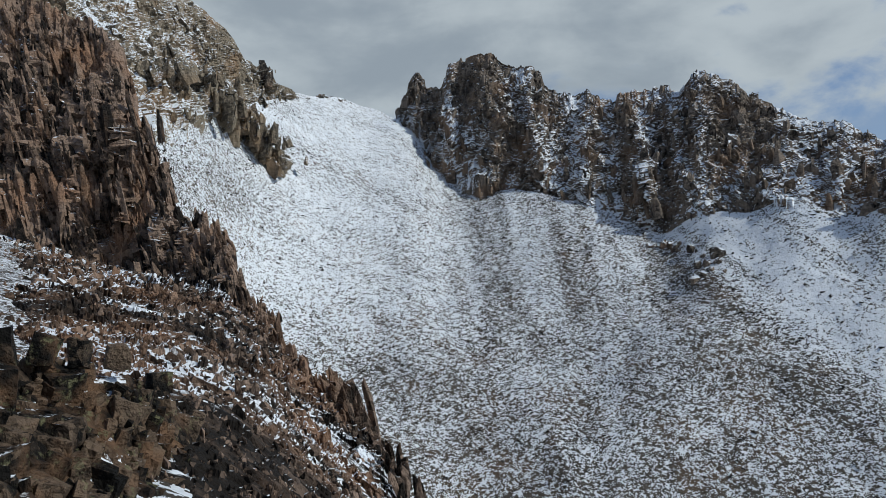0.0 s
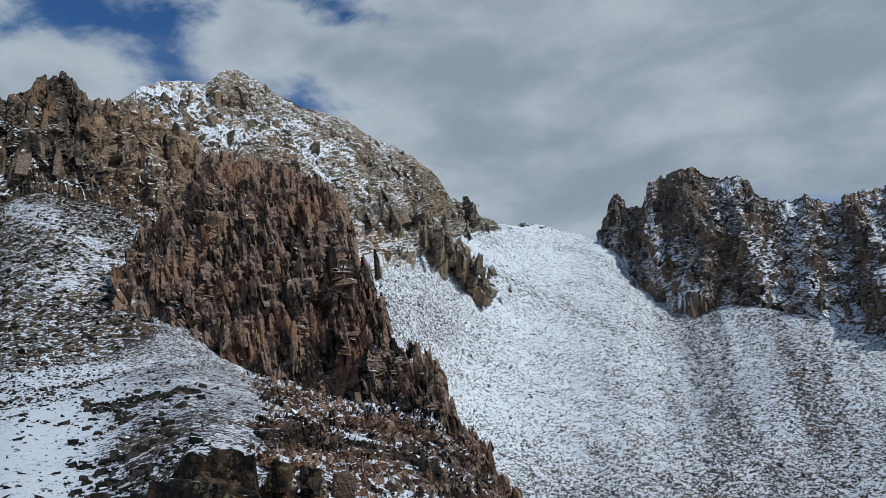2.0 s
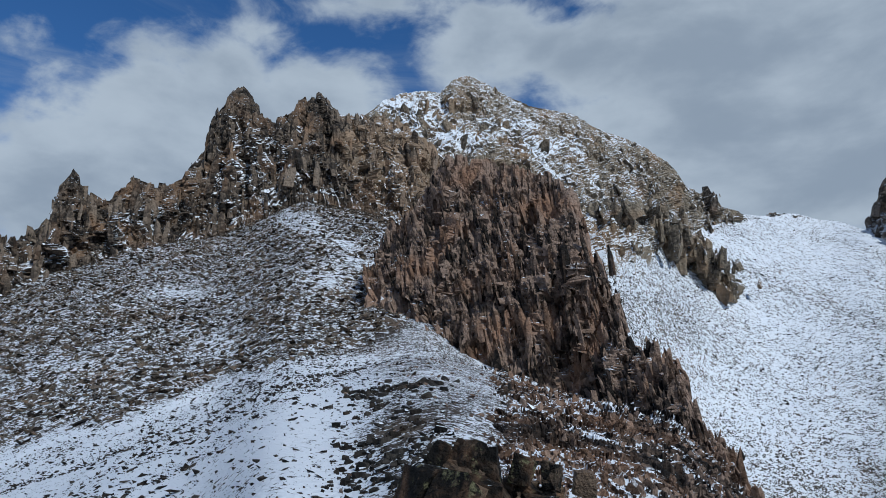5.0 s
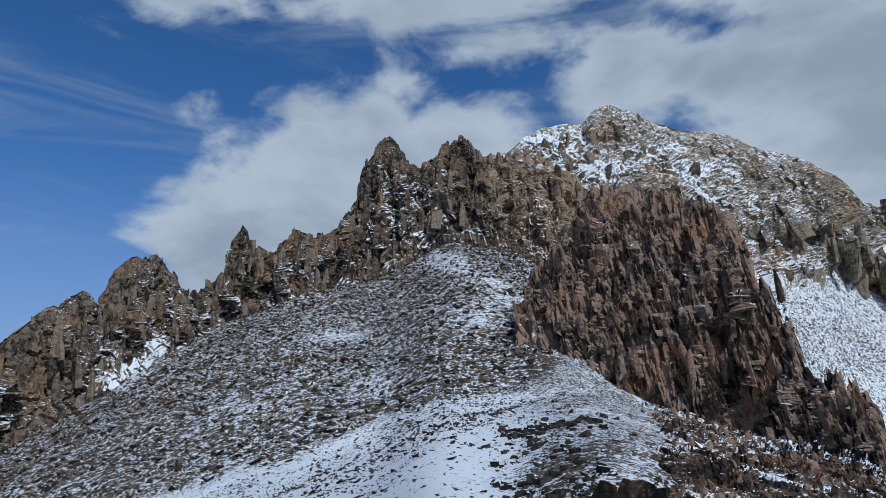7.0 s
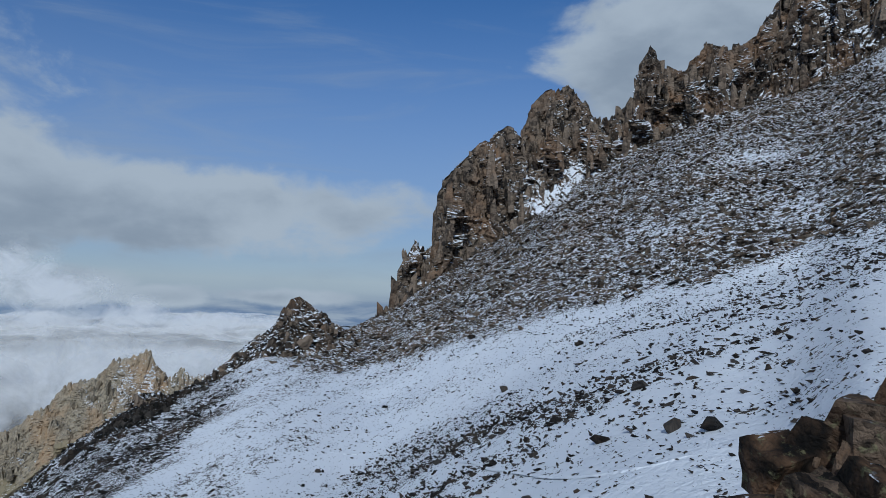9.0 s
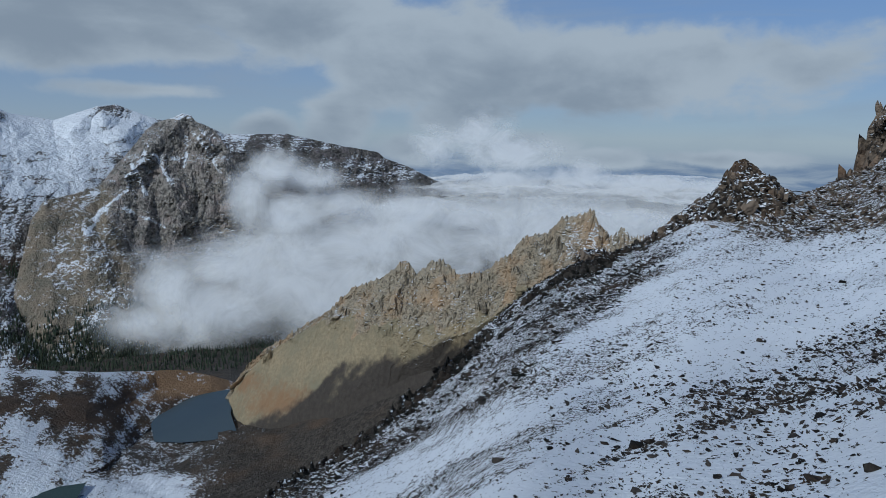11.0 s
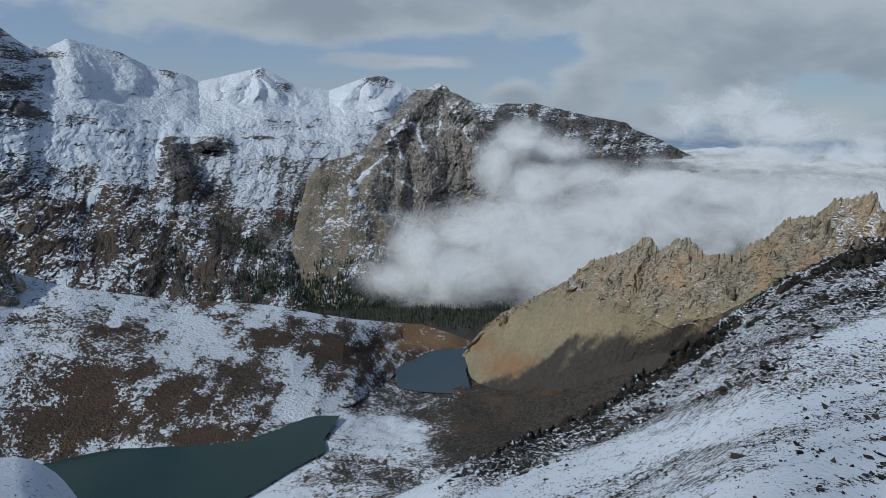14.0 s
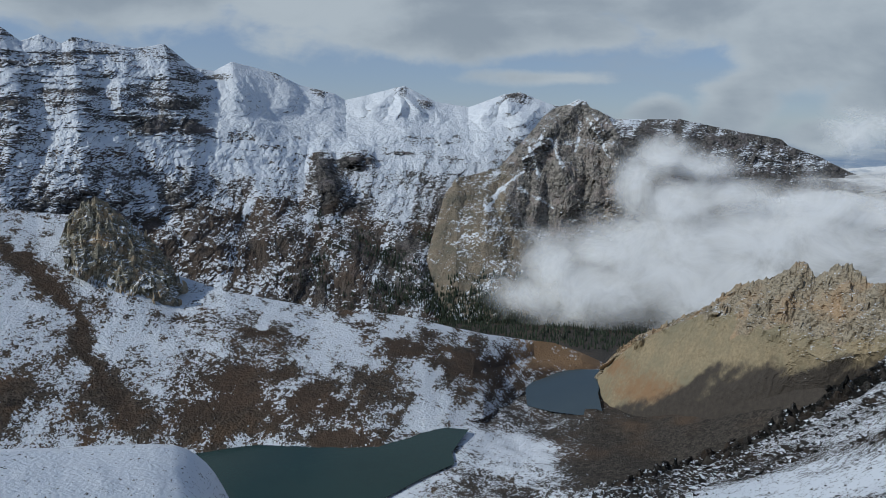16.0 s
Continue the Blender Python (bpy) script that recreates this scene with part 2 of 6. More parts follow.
def cells(P, seed=0):
    """Random number of the nearest cell, and the distance to it."""
    i = np.floor(P)
    best = np.full(P.shape[:-1], 9.0)
    rnd = np.zeros(P.shape[:-1])
    for a in (-1, 0, 1):
        for b in (-1, 0, 1):
            for c in (-1, 0, 1):
                j = i + (a, b, c)
                q = np.stack([hashed(j, seed + k) for k in (1, 2, 3)], -1) + j - P
                d = (q * q).sum(-1)
                near = d < best
                best = np.where(near, d, best)
                rnd = np.where(near, hashed(j, seed + 9), rnd)
    return rnd, np.sqrt(best)


# ---------------------------------------------------------------- land
def tan(deg):
    return np.tan(np.radians(deg))


def line(rows, az):
    """Distance and height along a line of the land, given as bearing, distance and angle of height from the viewpoint."""
    rows = sorted(rows)
    a, r, e = (np.array(k, float) for k in zip(*rows))
    rr = np.interp(az, a, r)
    return rr, EYE + rr * tan(np.interp(az, a, e))


def sheet(az, lines, gaps):
    """A grid of points over lines that follow one another outwards."""
    rows = []
    for (ra, za), (rb, zb), n in zip(lines, lines[1:], gaps):
        for k in range(n):
            t = k / n
            rows.append((ra + (rb - ra) * t, za + (zb - za) * t))
    rows.append(lines[-1])
    R = np.array([q[0] for q in rows])
    Z = np.array([q[1] for q in rows])
    a = np.radians(az)[None, :]
    return np.stack([-np.sin(a) * R, np.cos(a) * R, Z], -1)


def grid_normals(P):
    n = np.cross(np.gradient(P, axis=1), np.gradient(P, axis=0))
    n /= np.linalg.norm(n, axis=-1, keepdims=True) + 1e-9
    return np.where(n[..., 2:3] < 0, -n, n)


def ridge_noise(P, octaves, seed):
    out, amp = 0.0, 1.0
    for k in range(octaves):
        out = out + amp * (0.5 - 2.0 * np.abs(value_noise(P * (2.1 ** k) + 9.1 * k, seed + k)))
        amp *= 0.5
    return out


def crags(P, width, depth, seed, tall=3.0, fine=1.0, hold=None, lean=0.0):
    """Break a face up into upright blocks and pillars."""
    N = grid_normals(P)
    N[..., 2] *= 0.3
    W = P + np.stack([fbm(P / (width * 3.0), 2, seed + k) for k in (0, 5, 10)], -1) * width * (1.3, 1.3, 0.0)
    across = np.stack([P[..., 1], -P[..., 0], 0 * P[..., 0]], -1) / (np.hypot(P[..., 0], P[..., 1])[..., None] + 1e-6)
    W = W + across * (lean * P[..., 2])[..., None]
    big = cells(W / (width * 4.0, width * 4.0, width * 4.0 * tall), seed)[0] - 0.5
    mid, d = cells(W / (width * 1.5, width * 1.5, width * 1.5 * tall), seed + 40)
    small = cells(W / (width * 0.6, width * 0.6, width * 0.6 * tall), seed + 50)[0] - 0.5
    off = big * depth * 2.4 + (mid - 0.5) * depth * 1.4 + small * depth * 0.8 * fine - d * depth * 0.3
    off = off + fbm(P / (width * 12.0), 3, seed + 70) * depth * 2.2
    if hold is not None:
        off = off * hold
    return P + N * off[..., None]


def massif(P, size, depth, seed, hold=None):
    """Shape a far mountainside into spurs and gullies that run down the fall line."""
    N = grid_normals(P)
    N[..., 2] *= 0.5
    r = np.hypot(P[..., 0], P[..., 1])
    arc = np.unwrap(np.arctan2(-P[..., 0], P[..., 1]), axis=1) * r.mean()
    bend = fbm(P / (size * 0.5), 4, seed + 5) * size * 0.45
    Q = np.stack([arc + bend, 0.10 * r, 0.30 * P[..., 2] + bend], -1) / size
    S = P * (1.0, 1.0, 0.5) / size
    off = ridge_noise(S, 3, seed) * depth * 0.85 + ridge_noise(S * 3.1, 3, seed + 20) * depth * 0.26
    off = off + ridge_noise(Q * (7.0, 7.0, 4.0), 2, seed + 50) * depth * 0.11 + ridge_noise(Q * (17.0, 17.0, 9.0), 2, seed + 60) * depth * 0.05 + fbm(P / (size * 0.05), 3, seed + 30) * depth * 0.07
    if hold is not None:
        off = off * hold
    return P + N * off[..., None]


def mesh_from(name, co, faces, mat, attrs=None, smooth=False):
    me = bpy.data.meshes.new(name)
    me.vertices.add(len(co))
    me.vertices.foreach_set("co", np.ascontiguousarray(co, np.float32).ravel())
    k = faces.shape[1]
    me.loops.add(faces.size)
    me.loops.foreach_set("vertex_index", faces.astype(np.int32).ravel())
    me.polygons.add(len(faces))
    me.polygons.foreach_set("loop_start", np.arange(0, faces.size, k, dtype=np.int32))
    me.polygons.foreach_set("use_smooth", np.full(len(faces), smooth))
    for key, v in (attrs or {}).items():
        me.attributes.new(key, "FLOAT", "POINT").data.foreach_set("value", np.ascontiguousarray(np.broadcast_to(v, len(co)), np.float32))
    me.materials.append(mat)
    me.update(calc_edges=True)
    me.validate()
    return me


def grid_mesh(name, P, mat, snow, earth=0.0, wrap=False, smooth=False, scree=0.0):
    nr, nc = P.shape[:2]
    i = np.arange(nr * nc).reshape(nr, nc)
    if wrap:
        i = np.concatenate([i, i[:, :1]], 1)
    f = np.stack([i[:-1, :-1], i[:-1, 1:], i[1:, 1:], i[1:, :-1]], -1).reshape(-1, 4)[:, ::-1]
    snow = np.broadcast_to(snow, (nr, nc)).ravel()
    earth = np.broadcast_to(earth, (nr, nc)).ravel()
    scree = np.broadcast_to(scree, (nr, nc)).ravel()
    return mesh_from(name, P.reshape(-1, 3), f, mat, {"snow": snow, "earth": earth, "scree": scree}, smooth)


def between(v, lo, hi):
    t = np.clip((v - lo) / (hi - lo), 0, 1)
    return t * t * (3 - 2 * t)


# the top of the near snow slope, from the scree under the spires round to the drop above the lakes
SHOULDER = [(45, 270, 18.5), (48, 275, 17.3), (52, 280, 14.8), (56, 275, 13.8), (60, 270, 12.8), (64, 265, 11.0), (67, 260, 9.3), (70, 250, 7.6), (74, 240, 4.5),
            (78, 230, 1.8), (81, 222, -0.4), (84, 215, -2.6), (87, 185, -3.9), (90, 170, -4.6), (94, 165, -5.6), (98, 160, -8.3), (102, 155, -9.8), (105, 150, -11.2),
            (108, 145, -13.6), (111, 138, -16.8), (115, 130, -20.4), (119, 118, -23.3), (122, 110, -25.0), (126, 100, -26.8), (131, 88, -28.4), (135, 82, -30.5), (150, 70, -35.0), (180, 60, -40.0)]
ground_az = np.concatenate([np.arange(-180, -37, 1.5), np.arange(-37, 179.9, 0.21)])


def eased(v, spread=1.1):
    """Round off the corners of a line along the finely divided bearings."""
    fine_part = ground_az >= -37
    q = v[fine_part]
    k = np.exp(-0.5 * (np.arange(-20, 21) * 0.21 / spread) ** 2)
    out = v.copy()
    out[fine_part] = np.convolve(np.pad(q, 20, mode="edge"), k / k.sum(), mode="valid")
    return out


sr, sz = (eased(q) for q in line(SHOULDER, ground_az))
slope = (sz - EYE) / sr
west = between(ground_az, 40, 54)


def blend(rows, r_west, el_west):
    r, z = line(rows, ground_az)
    return eased(r * (1 - west) + r_west * west, 0.8), eased(z * (1 - west) + (EYE + r_west * el_west) * west, 0.8)


g0 = (np.full_like(sr, 0.02), np.full_like(sr, -0.02))
g1 = (np.full_like(sr, 5.0), np.interp(ground_az, [-180, -60, 0, 10, 30, 50, 90, 130, 180], [-3, -3, -2.6, -1.8, -1.2, -1.6, -2.5, -3, -3]))
g2 = blend([(-180, 14, -40), (-60, 14, -42), (0, 14, -33), (4, 14, -30), (12, 14, -21), (20, 14, -14), (27, 14, -11), (34, 14, -9.5), (40, 14, -13), (48, 14, -18), (54, 14, -21), (180, 14, -40)], 14.0, slope - (6.0 + 3.0 * between(ground_az, 46, 56) * between(ground_az, 112, 96)) / 14)
g3 = blend([(-180, 60, -45), (-60, 60, -45), (-35, 45, -36), (0, 40, -27), (3, 36, -20), (4.6, 35, -18.5), (5.8, 42, -14.8), (7.6, 52, -12), (9.9, 60, -9.6), (12, 68, -7.6), (13.5, 76, -5.2),
            (15.5, 88, -2.2), (17.5, 95, -0.5), (22, 105, 0.6), (26, 110, 1.8), (30.6, 112, 3.6), (33, 112, 4.4), (36, 108, 5.4), (40, 105, 5.0), (46, 108, 3.6), (54, 110, 2.0)], 0.4 * sr, slope - np.interp(ground_az, [40, 52, 62, 75, 90, 100, 110, 122, 180], [24, 26, 25, 20, 15, 12, 9, 6.5, 6]) / (0.4 * sr))
g4 = blend([(-180, 330, -35), (-35, 330, -30), (0, 330, -30), (5, 95, -40), (12, 120, -38), (18, 150, -26), (22, 165, -12), (25, 170, -4), (30, 180, 5), (36, 190, 12.5), (40, 240, 16.0), (46, 270, 17.6), (54, 278, 14)], sr, slope)
g5 = line([(-180, 320, -40), (-60, 430, -19.5), (10, 420, -20), (22, 400, -14), (26, 380, -8), (30, 330, 2), (36, 320, 12), (40, 330, 17), (45, 350, 18), (52, 420, 0), (67, 400, -10), (80, 330, -25),
           (90, 280, -31), (100, 270, -34), (110, 260, -37), (120, 250, -39), (133, 240, -41), (160, 230, -44), (180, 320, -40)], ground_az)
g6 = line([(-180, 690, -30), (-60, 560, -8), (15, 560, -7), (22, 480, 2), (26, 450, 8), (30, 430, 12), (36, 430, 16.5), (45, 440, 17), (52, 560, -8), (84, 600, -25), (100, 650, -28.5), (110, 670, -29.5),
           (120, 680, -30), (133, 690, -30.1), (145, 690, -30.3), (163, 690, -30.3), (180, 690, -30)], ground_az)
g7 = line([(-180, 900, -24), (-60, 650, 2), (-32, 650, 2.2), (-29.7, 662, 1.6), (-27, 672, 3.2), (-24.5, 682, 3.2), (-23.4, 684, 1.6), (-22, 690, 3.0), (-20.1, 695, 3.2), (-18.6, 700, 2.6), (-17.4, 702, 1.0), (-14.2, 730, 2.9), (-10, 760, 4.7), (-5, 800, 6.0), (-1.5, 840, 6.5), (1, 900, 10), (2.7, 935, 12.7), (4, 950, 13.1), (5.8, 945, 13.4)] + [(7.5, 930, 14.2),
           (9.7, 900, 14.5), (13, 800, 14), (18, 650, 14), (22, 560, 13.5), (30, 520, 16), (45, 520, 17), (52, 700, -8), (84, 760, -20), (100, 780, -17.5), (110, 850, -18.2), (116, 910, -19.6), (122, 960, -21.8), (127, 1000, -23.0), (131, 1010, -23.2), (136, 1000, -23.5), (140, 930, -24.0),
           (145, 900, -24.4), (163, 900, -24.0), (180, 900, -24)], ground_az)
g8 = line([(-180, 1300, -21), (-60, 850, -4), (-10, 1000, -4), (5, 1080, 6), (13, 1000, 5), (22, 900, 2), (30, 900, 0), (45, 900, 0), (52, 1000, -14), (84, 1150, -22), (110, 1180, -20.8), (133, 1250, -19.3), (145, 1250, -20.3), (163, 1300, -20.5), (180, 1300, -21)], ground_az)
g9 = line([(-180, 2300, -15), (-60, 2000, -14), (45, 2000, -14), (84, 2100, -16), (110, 2100, -16), (133, 2200, -15.8), (180, 2300, -15)], ground_az)
g10 = (np.full_like(sr, 4950.0), np.full_like(sr, -660.0))
GAPS = [4, 8, 34, 40, 24, 30, 40, 16, 8, 6]
g5, g6, g7 = (tuple(eased(v) for v in g) for g in (g5, g6, g7))
GAPS[2] = 44
G = sheet(ground_az, [g0, g1, g2, g3, g4, g5, g6, g7, g8, g9, g10], GAPS)
k_row = np.hanning(27)
k_row /= k_row.sum()
gz = G[..., 2]
soft_z = np.apply_along_axis(lambda v: np.convolve(np.pad(v, 13, mode="edge"), k_row, mode="valid"), 0, gz)
soft_w = between(ground_az, 40, 50)[None, :] * np.where((np.arange(len(G)) > 16) & (np.arange(len(G)) < sum(GAPS[:4]) - 14), 1.0, 0.0)[:, None]
G[..., 2] = gz + (soft_z - gz) * soft_w
gr = np.hypot(G[..., 0], G[..., 1])
gaz = np.broadcast_to(ground_az, gr.shape)
calm = between(gr, 3, 30)
G[..., 2] += calm * (fbm(G / 14.0, 4, 3) * np.clip(gr * 0.010, 0.15, 1.6) + fbm(G / 70.0, 3, 5) * np.clip(gr * 0.016 - 1.5, 0.0, 9.0) * (gr > 90))
lake_side = between(gaz, 84, 92)
bowl = between(gaz, 26, 18) * between(gr, 120, 300)
# gullies and a low moraine rib in the high bowl
rib = np.exp(-((gaz + 19 + (gr - 560) * 0.05) / 5.0) ** 2) * between(gr, 400, 480) * between(gr, 680, 560)
G[..., 2] += bowl * (ridge_noise(G * (1, 1, 0.1) / 120.0, 3, 14) * 5.0 * between(gr, 940, 800)) + rib * 16.0
# keep the basin floor under the water
basin = lake_side * between(gr, 560, 640) * between(gr, 1000, 930) * between(gaz, 136, 142)
shore = np.minimum(G[..., 2], -402.5)
G[..., 2] += basin * (shore - G[..., 2])
talus = between(gaz, 1, 5) * between(gaz, 44, 38) * between(gr, 220, 140)
rim = gr / sr[None, :]
ge = np.degrees(np.arctan2(G[..., 2] - EYE, np.maximum(gr, 0.1)))
snow = 0.70 + 0.10 * fbm(G / 40.0, 3, 8) - 0.02 * between(gaz, 60, 76)


def spots(az, el, rows):
    """Soft patches, each a bearing, a height and two half widths."""
    return np.max([np.exp(-((az - a) / w_) ** 2 - ((el - e) / h_) ** 2) for a, e, w_, h_ in rows], axis=0)


def runnels(az, el, rows, wide):
    """Narrow chutes along straight lines from bearing, height to bearing, height."""
    best = np.zeros_like(az)
    for a0, e0, a1, e1 in rows:
        L2 = (a1 - a0) ** 2 + (e1 - e0) ** 2
        t = np.clip(((az - a0) * (a1 - a0) + (el - e0) * (e1 - e0)) / L2, 0, 1)
        d = np.hypot(az - a0 - t * (a1 - a0), el - e0 - t * (e1 - e0))
        best = np.maximum(best, np.exp(-(d / wide) ** 2))
    return best


# the bowl: snow swept into stripes down its sides, thinner on its floor
fan_l = fbm(np.stack([(ge - 0.6 * gaz) * 0.8, (ge + gaz) * 0.07, 0 * gr], -1), 5, 16, 0.6)
fan_m = fbm(np.stack([(gaz - 0.15 * ge) * 0.95, ge * 0.10, 0 * gr], -1), 4, 17, 0.6)
fan_r = fbm(np.stack([(ge - 0.88 * (gaz + 18.4)) * 0.9, (ge + gaz) * 0.05, 0 * gr], -1), 5, 18, 0.6)
side_l, side_r = between(gaz, -4, 6), between(gaz, -12, -18)
under = between(gaz, 1, -1) * between(gaz, -15, -11) * between(ge, -4, 0)
stripes = fan_l * side_l + fan_r * side_r + fan_m * (1 - side_l) * (1 - side_r)
high = np.interp(gaz, [-32, -26, -18, -12, -2, 4, 12, 20], [0.90, 0.94, 0.86, 0.56, 0.54, 0.84, 0.84, 0.80])
low_ = np.interp(gaz, [-32, -26, -18, -12, -2, 4, 12, 20], [0.31, 0.32, 0.36, 0.37, 0.33, 0.35, 0.50, 0.68])
depth_ = between(ge, -8.0, 3.0) * (1 - side_r) + side_r * between(ge - 0.88 * (gaz + 18.4), -2.0, 2.5)
stripes = stripes * (0.35 + 0.65 * between(ge, -8, -1))
snow_b = low_ + (high - low_) * depth_ + stripes * (0.50 + 0.35 * side_r) + 0.16 * fbm(G / 45.0, 4, 11)
snow_b = snow_b + 0.16 * spots(gaz, ge, [(-15.8, -4.6, 3.2, 2.0), (0.6, -5.0, 2.5, 0.7), (10.6, -6.4, 3.0, 0.9), (-7, -8.5, 4, 0.8), (9, -12.0, 4, 1.0)]) - 0.18 * spots(gaz, ge, [(-11.6, -3.4, 1.2, 1.6), (6, -7.5, 3.0, 0.8), (-25, -9.5, 6.0, 2.5)])
snow = snow * (1 - bowl) + bowl * snow_b
snow = snow - 0.33 * talus * between(gr, 7, 16)
bands = fbm(np.stack([(ge + 0.45 * gaz) * 1.15, gaz * 0.09, 0 * gr], -1) + 0.25 * fbm(G / 12.0, 2, 94)[..., None], 5, 93, 0.62)
# grey scree above, smooth snow below, parted by an uneven line
SNOW_EDGE = ([33, 36, 38.5, 42, 47, 52, 57, 67, 72, 76, 87, 94.5, 100], [9.5, 9.0, 7.2, 5.2, 4.8, 3.2, 0.8, -1.8, -2.6, -4.4, -7.6, -8.6, -9.0])
ragged = 2.6 * fbm(G / 26.0, 4, 15)
above = ge + ragged - np.interp(gaz, *SNOW_EDGE)
scree_band = between(gaz, 33, 36) * between(gaz, 95, 86) * between(above, -0.5, 0.9) * (gr > 25)
drifts = np.clip(spots(gaz + ragged, ge, [(54.4, 10.1, 2.6, 0.5), (52.1, 6.3, 2.4, 0.7), (44.4, 11.4, 2.2, 1.1), (46.1, 15.9, 2.6, 0.6), (36.4, 9.6, 1.6, 2.0), (70.6, 7.2, 1.8, 0.9), (60, 13.3, 3.0, 0.35), (71.4, 6.2, 1.6, 0.5), (62, 4.6, 2.0, 0.35)]) + runnels(gaz + ragged, ge, [(46, 16, 40, 11), (40, 11, 36, 7.5)], 0.8), 0, 1)
snow = snow - scree_band * (0.46 - 0.50 * drifts) - 0.06 * between(gaz, 36, 40) * between(gaz, 60, 50) * between(above, -2.0, -0.5)
snow = snow - (0.10 + 0.14 * between(gaz, 84, 100)) * between(bands, 0.02, 0.30) * between(gaz, 40, 50) * between(gaz, 138, 130) * (gr > 10) * (1 - scree_band) * between(gr, 260, 230)
bare = np.exp(-(((gaz - 38.6) / 4.2) ** 2 + ((ge + 0.3 + 0.3 * (gaz - 38)) / 1.1) ** 2)) * (gr < 200)
snow = snow - 0.34 * bare
rock_line = np.interp(gaz, [95, 98, 101, 103, 106.6, 109.6, 115, 122, 130], [0.74, 0.66, 0.56, 0.50, 0.46, 0.52, 0.66, 0.68, 0.78]) + 0.14 * fbm(G / 12.0, 3, 97)
snow = snow - 0.30 * between(gaz, 92, 97) * between(gaz, 135, 126) * between(rim - rock_line, -0.06, 0.08)
snow = snow - 0.40 * lake_side * between(gr, 260, 420) + 0.30 * lake_side * between(gaz, 140, 146) * between(gr, 560, 600)
snow = snow + 0.35 * between(gaz, 132.5, 135) * between(gaz, 143, 141) * between(gr, 740, 800) * between(gr, 930, 880)
scree_fan = between(gaz, 96, 104) * between(gaz, 133, 126) * between(gr, 250, 330) * between(gr, 1000, 900)
snow = snow - 0.35 * scree_fan
snow = snow - 0.5 * between(gaz, 118, 124) * between(gr, 1300, 1400)
soil = lake_side * between(gr, 330, 600) * 0.35 + 0.7 * bare
me = grid_mesh("ground", G, NEAR_SCREE, snow, soil, wrap=True)
me.materials.append(BOWL_SCREE)
me.materials.append(BASIN)
me.materials.append(SLOPE_SCREE)
face_r, face_a = gr[:-1, :].ravel(), gaz[:-1, :].ravel()
me.polygons.foreach_set("material_index", np.where((scree_band[:-1, :].ravel() > 0.5) & (face_r < 340), 3, np.where((face_r < 230) | ((face_a > 40) & (face_a < 82) & (face_r < 300)), 0, np.where((face_a > 84) & (face_r < 2800), 2, 1))).astype(np.int32))
ground = tagged(new("ground", me), "stony mountain slopes and high bowl dusted with fresh snow", "ground", kind="structure")


FACES = {}


def elevation(P):
    return np.degrees(np.arctan2(P[..., 2] - EYE, np.hypot(P[..., 0], P[..., 1])))


def spurred(P, rows, seed, rough, rise):
    """Raise sharp spurs out of a face. Each runs from a bearing and height to another, with its half width at both ends in degrees, and its depth in metres."""
    az = np.degrees(np.unwrap(np.arctan2(-P[..., 0], P[..., 1]), axis=1))
    el = elevation(P)
    reach = np.linalg.norm(P - (0, 0, EYE), axis=-1)
    k = reach.mean() / 2700.0
    a = az + 0.7 * fbm(P / (150.0 * k), 4, seed + 3)
    e = el + 0.5 * fbm(P / (150.0 * k), 3, seed + 4)
    out = np.zeros_like(az)
    for a0, e0, a1, e1, w0, w1, depth in rows:
        t = np.clip(((a - a0) * (a1 - a0) + (e - e0) * (e1 - e0)) / ((a1 - a0) ** 2 + (e1 - e0) ** 2), 0, 1)
        d = np.hypot(a - a0 - t * (a1 - a0), e - e0 - t * (e1 - e0)) / (w0 + (w1 - w0) * t)
        out = np.maximum(out, depth * (0.25 + 0.75 * t) * np.clip(1 - d, 0, 1) * between(t, 1.0, 0.45) ** 0.7)
    # gullies and ribs that run down the face
    arc = np.radians(az) * 2700.0 * k
    bend = fbm(P / (130.0 * k), 4, seed + 5) * 60.0 * k
    for size, amp in ((95.0, 15.0), (38.0, 8.0), (15.0, 4.0)):
        Q = np.stack([arc + 0.35 * P[..., 2] + bend, 0.0 * arc, 0.22 * P[..., 2] + bend], -1) / (size * k)
        out = out + amp * k * ridge_noise(Q, 2, seed + int(size)) * rough
    return (P - (0, 0, EYE)) * (1 - out * rise / reach)[..., None] + (0, 0, EYE)


